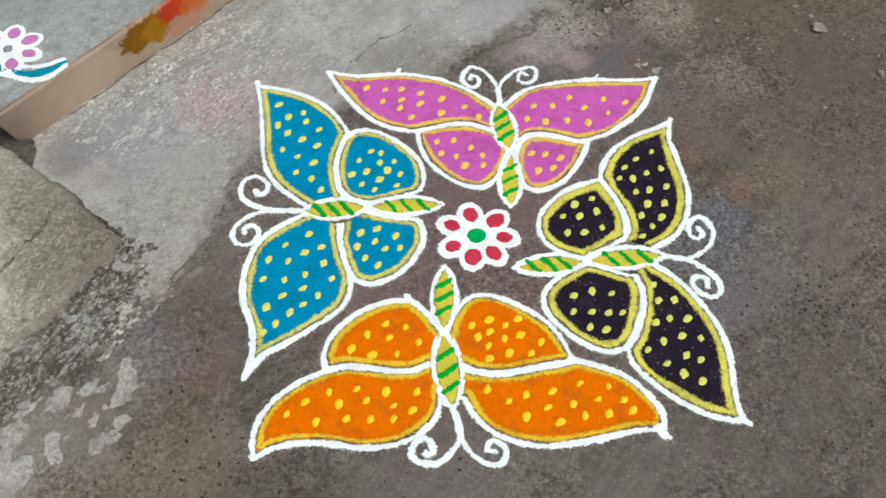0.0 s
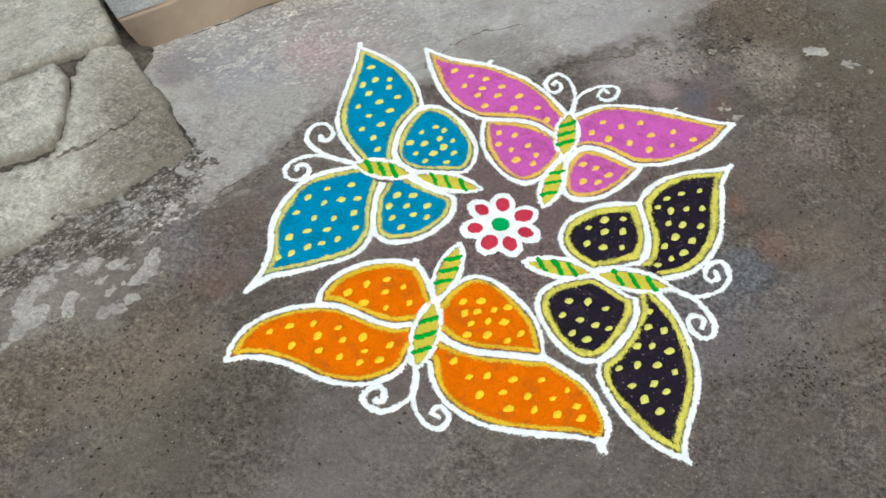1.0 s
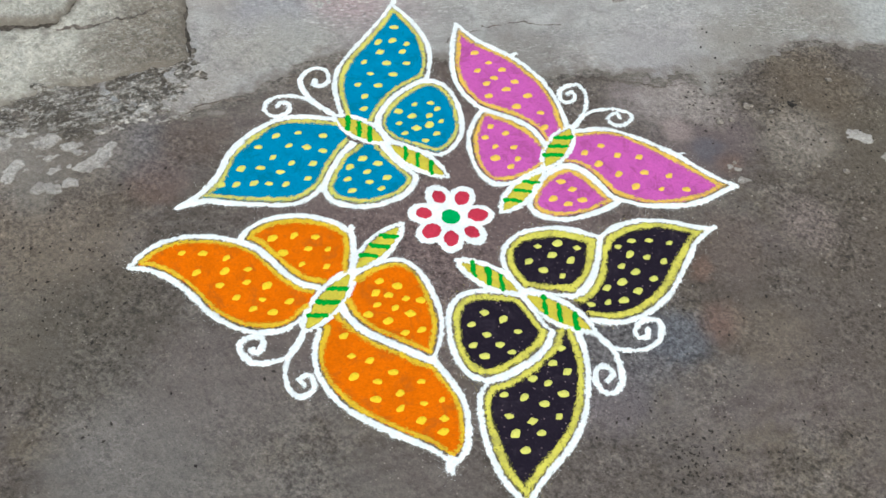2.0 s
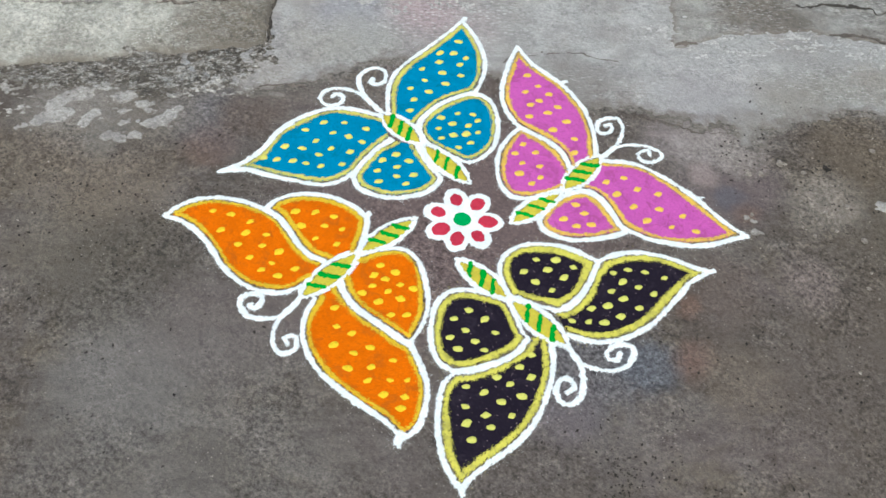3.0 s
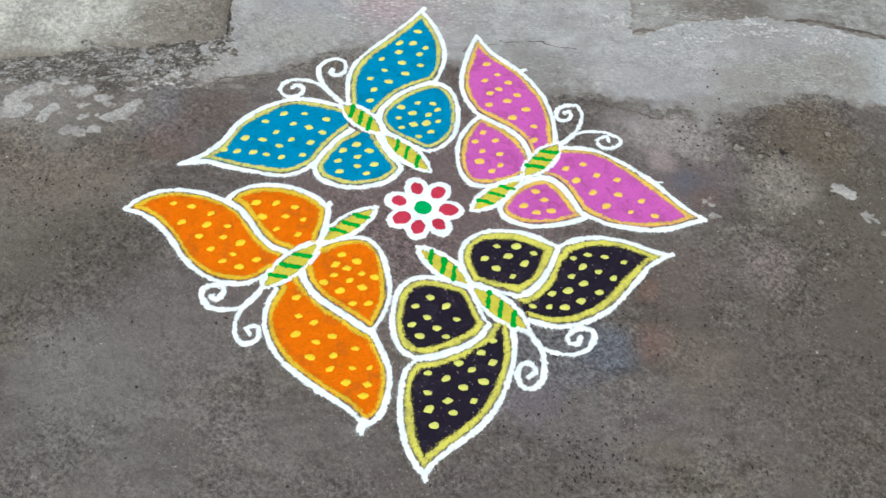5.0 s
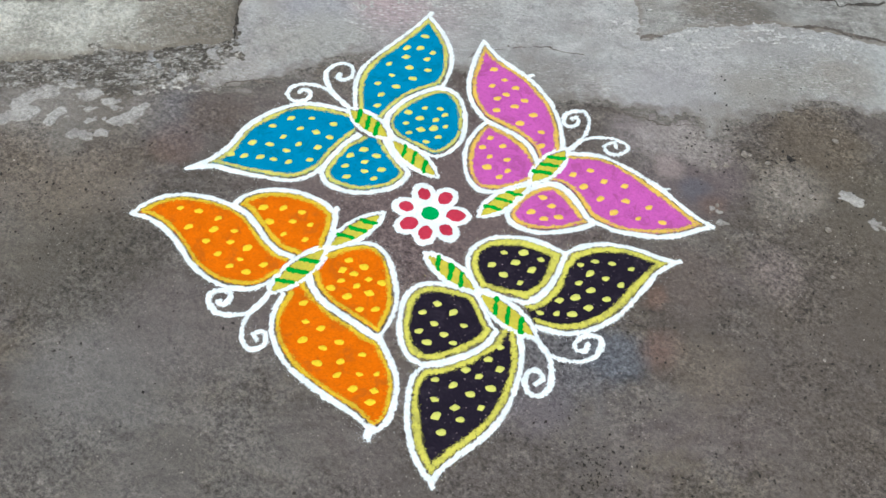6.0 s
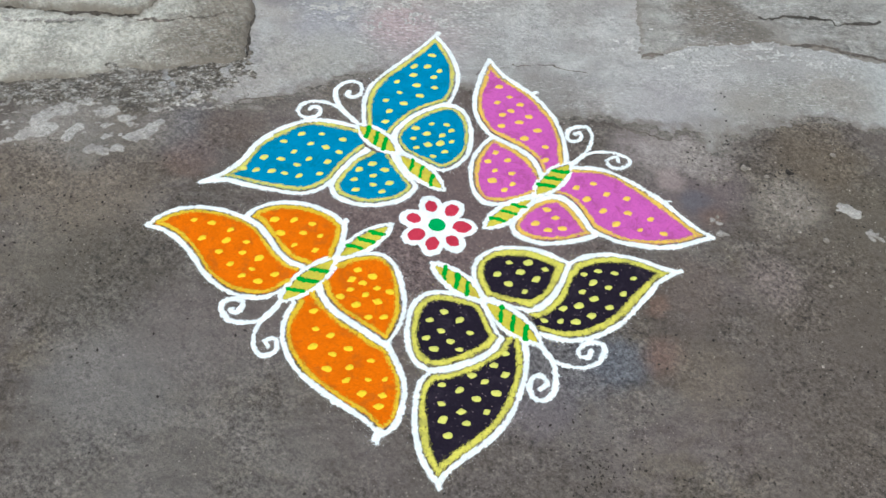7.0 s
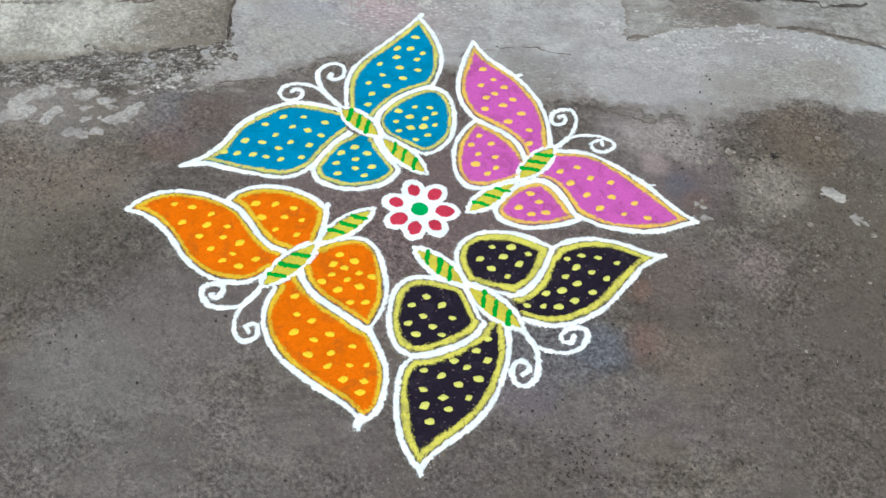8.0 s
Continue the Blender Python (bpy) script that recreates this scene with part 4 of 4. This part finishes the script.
draw_wing(black_bf, "forewing",
    [[(35, 67), (61, 71), (95, 65), (134, 47)],
     [(157, 29), (183, 32), (210, 49), (233, 69), (253, 91), (269, 117), (279, 141)],
     [(283, 162), (260, 159), (234, 162), (203, 167), (169, 170), (133, 166), (99, 155), (64, 138), (37, 119)],
     [(17, 100), (15, 78)]],
    [(52, 89), (80, 92), (118, 78), (81, 114), (112, 100), (161, 58), (149, 83), (115, 126), (143, 111), (186, 78), (175, 109), (149, 136), (205, 98), (184, 128), (218, 122)],
    spurs=[[(282, 161), (287, 168)]])
draw_wing(black_bf, "hindwing",
    [[(34, 65), (61, 70), (95, 62), (132, 45)],
     [(156, 26), (159, -1), (144, -29), (125, -49), (95, -70), (65, -76), (39, -63), (21, -37), (7, -3), (16, 24)],
     [(31, 54)]],
    [(61, -31), (88, -35), (55, -2), (91, -10), (117, -17), (62, 25), (95, 14), (123, 6), (96, 35)])
draw_antenna(black_bf, [(1, 118), (10, 142), (5, 165), (-11, 189), (-33, 201), (-57, 198), (-67, 186), (-56, 170), (-36, 165), (-26, 175), (-34, 185), (-46, 181)])
draw_antenna(black_bf, [(3, 118), (9, 147), (26, 168), (51, 185), (73, 185), (81, 170), (73, 155), (57, 147), (43, 156), (48, 169), (62, 168)])
orange_bf = draw_butterfly("orange", (-0.0638, -0.1681), -178.26, neck=(0, 125), tail=(-14, -112))
draw_wing(orange_bf, "forewing",
    [[(25, 53), (49, 61), (77, 59), (109, 51), (139, 47)],
     [(168, 51), (198, 62), (227, 80), (252, 106), (266, 140)],
     [(267, 174), (235, 160), (198, 157), (162, 162), (131, 170), (97, 172), (64, 166), (36, 149), (19, 126)],
     [(13, 92), (21, 72)]],
    [(222, 113), (195, 96), (163, 83), (182, 127), (151, 103), (127, 83), (143, 127), (115, 102), (87, 90), (111, 131), (79, 113), (79, 132), (46, 95), (53, 122)])
draw_wing(orange_bf, "hindwing",
    [[(26, 52), (49, 60), (78, 58), (110, 50), (140, 45)],
     [(167, 50), (169, 23), (156, -6), (131, -32), (100, -50), (69, -57)],
     [(41, -56), (23, -36)],
     [(3, -1), (12, 27)]],
    [(130, 18), (106, -5), (80, -19), (102, 31), (76, 4), (52, -11), (67, 31), (36, 15)],
    spurs=[[(41, -56), (46, -64)]])
draw_wing(orange_bf, "forewing",
    [[(-16, 109), (-29, 139), (-49, 163), (-75, 180), (-107, 190), (-141, 191), (-176, 188), (-214, 183), (-247, 179)],
     [(-277, 182), (-281, 156), (-268, 127), (-247, 100), (-220, 82)],
     [(-179, 65), (-146, 70), (-110, 74), (-75, 78), (-41, 72)],
     [(-22, 65), (-18, 84)]],
    [(-50, 100), (-77, 120), (-101, 113), (-98, 145), (-129, 134), (-139, 110), (-179, 101), (-142, 158), (-164, 132), (-176, 152), (-198, 128), (-216, 110), (-208, 152), (-233, 132), (-241, 150)],
    spurs=[[(-272, 175), (-276, 185), (-281, 193)], [(-267, 176), (-272, 187), (-276, 193)], [(-183, 188), (-190, 189)]])
draw_wing(orange_bf, "hindwing",
    [[(-6, 2), (-17, -22), (-35, -47), (-58, -57), (-86, -50), (-116, -31), (-143, -8), (-161, 19)],
     [(-175, 63), (-144, 66), (-108, 71), (-74, 74), (-42, 69)],
     [(-22, 59), (-11, 31)]],
    [(-42, -6), (-68, -13), (-48, 14), (-67, 7), (-61, 30), (-89, -2), (-109, -11), (-85, 20), (-60, 51), (-108, 16), (-89, 44), (-118, 48), (-136, 30)])
draw_antenna(orange_bf, [(0, 123), (-7, 149), (-4, 172), (14, 194), (35, 203), (56, 196), (60, 179), (47, 165), (35, 170), (33, 187), (42, 187)])
draw_antenna(orange_bf, [(-1, 129), (-5, 163), (-14, 186), (-30, 205), (-50, 212), (-63, 199), (-58, 182), (-45, 177), (-39, 189), (-49, 193)])

stroke("stray_line", [mm([(169, 143), (175, 148), (181, 154)])], 0.0018, pink_bf, "white", 2800, label="thin stray streak of white powder")


def draw_flower(name, at, turn, angles, reach, petal, heart, red, center, label, z=0.0, core_size=1.12, core_label=""):
    """A flower of looped petals: white loops round coloured hearts and a round centre."""
    fl = thing(name, (*at, z), turn)
    tagged(fl, label, "rangoli")
    x, y = grid((-reach * 1.9, -reach * 1.9), (reach * 1.9, reach * 1.9), 0.0013)
    seed = 2500 + int(abs(at[0]) * 1000)
    cores = []
    f = petal * 0.9 - np.hypot(x, y) + 0.004
    for k, a in enumerate(angles):
        u = np.array([math.cos(radians(a)), math.sin(radians(a))])
        along, across = x * u[0] + y * u[1] - reach, -x * u[1] + y * u[0]
        q = np.hypot(along / 1.18, across / (0.95 - 0.12 * along / reach))
        f = np.maximum(f, petal - q)
        cores.append(heart * (0.95 + 0.10 * (k % 3 - 1)) - q + rough_edge(x, y, seed + k, 0.7))
    f = f + rough_edge(x, y, seed + 20) + 0.0015
    part("outline", sheet("outline", x, y, f, -0.0012 + heap(f, x, y, 0.0026, 0.004, seed + 23)), M["white"], fl, "white powder petal loops")
    for core in cores:
        part("petal", sheet("petal", x, y, core, 0.0016 + heap(core, x, y, 0.0016, 0.003, seed + 26)), M[red], fl)
    core = heart * core_size - np.hypot(x, y) + rough_edge(x, y, seed + 29, 0.8)
    part("center", sheet("center", x, y, core, 0.0017 + heap(core, x, y, 0.0016, 0.003, seed + 32)), M[center], fl, core_label or center.replace("_", " ") + " powder centre")
    scatter(fl, np.array([(reach * 1.25 * math.cos(t), reach * 1.25 * math.sin(t)) for t in np.linspace(0, 6.3, 40)]), "white", 160, 0.009, np.random.RandomState(seed))
    return fl


draw_flower("flower_drawing", (-0.001, -0.001), 0.0, [149, 98, 41, -8, -57, -103, -154], 0.0415, 0.0222, 0.0125, "red", "bright_green",
            "small white powder flower with red petals and a green centre")

# on the doorstep
draw_flower("flower_drawing", (-0.725, 0.351), 0.0, [135, 84, 32, -20, -72, -126, 186], 0.037, 0.0195, 0.0112, "mauve", "tread",
            "white flower with mauve petals drawn on the doorstep", 0.0862, 0.75, "bare grey cement centre")
border = thing("border_drawing", (0, 0, 0.0862))
tagged(border, "wavy teal and white border line drawn on the doorstep", "rangoli")
stroke("line", [spline([(-0.86, 0.352), (-0.833, 0.330), (-0.793, 0.311), (-0.763, 0.310), (-0.742, 0.319), (-0.719, 0.304), (-0.683, 0.294), (-0.655, 0.301), (-0.634, 0.316)])], 0.0075, border, "teal", 2700, label="teal powder line")
stroke("line", [spline([(-0.86, 0.375), (-0.832, 0.350), (-0.776, 0.323), (-0.745, 0.331), (-0.687, 0.309), (-0.655, 0.314), (-0.634, 0.325)])], 0.0052, border, "white", 2720, label="white powder line")
stroke("line", [spline([(-0.85, 0.33), (-0.821, 0.308), (-0.767, 0.290), (-0.741, 0.299), (-0.679, 0.279), (-0.650, 0.286), (-0.629, 0.310)])], 0.0052, border, "white", 2740, label="white powder line")


# ---- flakes, stones and grit ----
def flake(x0, y0, x1, y1, half, seed, lift):
    """A thin pale scab of cement left on the ground."""
    line = np.array([(x0, y0), ((x0 + x1) / 2 + 0.004 * math.sin(seed), (y0 + y1) / 2), (x1, y1)])
    x, y = around(line, half * 2 + 0.012, 0.0022)
    d = far_from(x, y, line)
    f = half * (0.85 + 0.45 * lattice(x, y, 0.03, seed)) - d + 0.005 * lattice(x, y, 0.013, seed + 1) + 0.005 * lattice(x, y, 0.006, seed + 2)
    z = lift - 0.0014 + 0.0020 * np.clip(f / 0.004, 0, 1) + 0.0004 * lattice(x, y, 0.01, seed + 3)
    return tagged(part("cement_flake", sheet("cement_flake", x, y, f, z), M["flake"]), "thin pale cement flake stuck to the ground", "flake", "cement flakes")


for k, row in enumerate([(-0.528, -0.318, -0.496, -0.280, 0.013), (-0.536, -0.288, -0.522, -0.262, 0.008), (-0.502, -0.244, -0.499, -0.192, 0.019),
                         (-0.578, -0.337, -0.587, -0.301, 0.011), (-0.631, -0.383, -0.622, -0.34, 0.017), (-0.654, -0.346, -0.64, -0.294, 0.019),
                         (-0.644, -0.413, -0.638, -0.395, 0.007), (-0.589, -0.258, -0.57, -0.197, 0.013), (0.458, 0.549, 0.475, 0.553, 0.014)]
                        + [(0.516, 0.532, 0.532, 0.537, 0.012), (0.340, 0.344, 0.348, 0.348, 0.006), (0.312, 0.357, 0.325, 0.361, 0.003), (0.396, -0.100, 0.408, -0.092, 0.0022), (-0.864, -0.262, -0.774, -0.160, 0.0045)]):
    flake(*row, 3000 + 9 * k, 0.043 if row[0] < -0.8 else 0.0)


def stone(at, size, seed, label):
    rng = np.random.RandomState(seed)
    bm = bmesh.new()
    bmesh.ops.create_icosphere(bm, subdivisions=3, radius=1)
    off = Vector(rng.uniform(-9, 9, 3))
    for v in bm.verts:
        v.co *= 1 + 0.35 * noise.noise(v.co * 1.3 + off) + 0.10 * noise.noise(v.co * 4 + off)
        v.co = (v.co.x * size[0], v.co.y * size[1], v.co.z * size[2] + size[2] * 0.55)
    mesh = bpy.data.meshes.new("stone")
    bm.to_mesh(mesh)
    bm.free()
    mesh.polygons.foreach_set("use_smooth", [True] * len(mesh.polygons))
    ob = part("stone", mesh, M["stone"])
    ob.matrix_world = pose(at[0], at[1], float(ground_height(np.array(at[0]), np.array(at[1]))) + size[2] * 0.1, 0, 0, rng.uniform(0, 360))
    return tagged(ob, label, "stone", "loose stones")


for k, (x, y, r) in enumerate([(0.649, 0.430, 0.014), (0.645, 0.463, 0.006), (0.319, 0.510, 0.005), (0.251, 0.438, 0.005), (0.531, 0.383, 0.004), (0.726, 0.311, 0.008),
                               (0.736, 0.356, 0.004), (0.313, 0.366, 0.004), (0.56, 0.52, 0.006), (0.285, 0.502, 0.004), (0.257, 0.435, 0.007), (0.271, 0.451, 0.006), (0.279, 0.495, 0.008), (0.372, 0.644, 0.006), (0.473, 0.461, 0.006), (0.412, 0.50, 0.006), (0.395, 0.465, 0.005),
                               (0.553, 0.378, 0.0025), (0.607, 0.429, 0.0035), (0.693, 0.416, 0.0025), (0.703, 0.402, 0.0025), (0.385, 0.409, 0.0028), (0.411, 0.408, 0.0040), (0.625, 0.492, 0.0050), (0.735, 0.502, 0.0050), (0.606, 0.239, 0.0030), (0.516, 0.413, 0.0030), (0.429, 0.444, 0.0040)]):
    stone((x, y), (r, r * 0.72, r * 0.5), 50 + k, "small pale stone lying on the cement ground")


def grains(name, rows, material, label, category, flat=0.7, uneven=0.0, seed=5):
    """Many tiny grains in one mesh; uneven ones are drawn out and turned at random."""
    rng = np.random.RandomState(seed)
    verts, faces = [], []
    for p, r in rows:
        k = len(verts)
        a, long, thin = rng.uniform(0, 6.3), 1 + uneven * rng.uniform(0, 1.6), 1 - uneven * rng.uniform(0.2, 0.6)
        ux, uy = math.cos(a) * r, math.sin(a) * r
        for s, t in ((long, 0.0), (0.2, thin * 0.8), (-0.9 * long, 0.15 * uneven), (0.1, -thin)):
            verts.append((p.x + ux * s - uy * t, p.y + uy * s + ux * t, p.z))
        verts += [(p.x, p.y, p.z + r * flat), (p.x, p.y, p.z - r * flat)]
        faces += [(k + a, k + b, k + 4) for a, b in ((0, 1), (1, 2), (2, 3), (3, 0))] + [(k + b, k + a, k + 5) for a, b in ((0, 1), (1, 2), (2, 3), (3, 0))]
    mesh = bpy.data.meshes.new(name)
    mesh.from_pydata(verts, [], faces)
    mesh.attributes.new("rim", "FLOAT", "POINT").data.foreach_set("value", np.full(len(verts), 0.01, np.float32))
    return tagged(part(name, mesh, material), label, category, kind="stuff")


def ground_grit():
    rng = np.random.RandomState(77)
    rows = []
    for x, y in rng.uniform(-0.95, 0.95, (5200, 2)):
        thick = 0.12 + 0.5 * max(0, lattice(np.array(x), np.array(y), 0.25, 91)) + (0.5 if x > 0.25 and y > 0.25 else 0) + (0.25 if y < -0.45 else 0)
        if np.hypot(x, y) < 0.47:
            thick *= 0.25
        if rng.uniform() < thick:
            rows.append((Vector((x, y, -0.0004)), 0.0005 + 0.0016 * rng.uniform() ** 3))
    grains("ground_grit", rows, M["stone"], "fine sand grains and grit on the ground", "grit", uneven=0.4)


def dark_crumbs():
    """Dark soil crumbs in loose drifts."""
    rng = np.random.RandomState(83)
    rows = []
    for x, y, spread, n in ((0.456, -0.147, 0.020, 60), (0.493, -0.172, 0.028, 70), (0.40, -0.13, 0.022, 30), (-0.30, -0.30, 0.06, 90), (-0.36, -0.42, 0.09, 160), (-0.44, -0.46, 0.08, 100), (0.62, 0.34, 0.16, 200), (0.55, -0.05, 0.12, 120), (0.494, -0.097, 0.02, 25), (0.339, 0.547, 0.012, 40), (0.40, 0.56, 0.09, 130), (0.52, 0.38, 0.12, 120),
                            (0.25, 0.46, 0.05, 50), (0.60, 0.15, 0.14, 90), (-0.2, -0.55, 0.16, 70), (0.46, -0.02, 0.12, 60), (-0.45, -0.40, 0.10, 60), (0.22, 0.62, 0.05, 30)):
        for k in range(n):
            rows.append((Vector((x + rng.normal() * spread, y + rng.normal() * spread, 0.0002)), 0.0007 + 0.0024 * rng.uniform() ** 2.5))
    rows.append((Vector((0.339, 0.547, 0.0)), 0.007))
    rows.append((Vector((0.346, 0.551, 0.0)), 0.005))
    grains("soil_crumbs", rows, M["crumb"], "dark soil crumbs scattered over the cement ground", "crumbs", flat=0.35, uneven=0.45)


ground_grit()
dark_crumbs()
for color, words in (("white", "white"), ("pale_yellow", "yellow")):
    grains("loose_powder", [(Vector((p.x, p.y, p.z)), r) for p, r in specks[color]], M[color], "loose " + words + " powder grains spilled beside the lines", "powder")
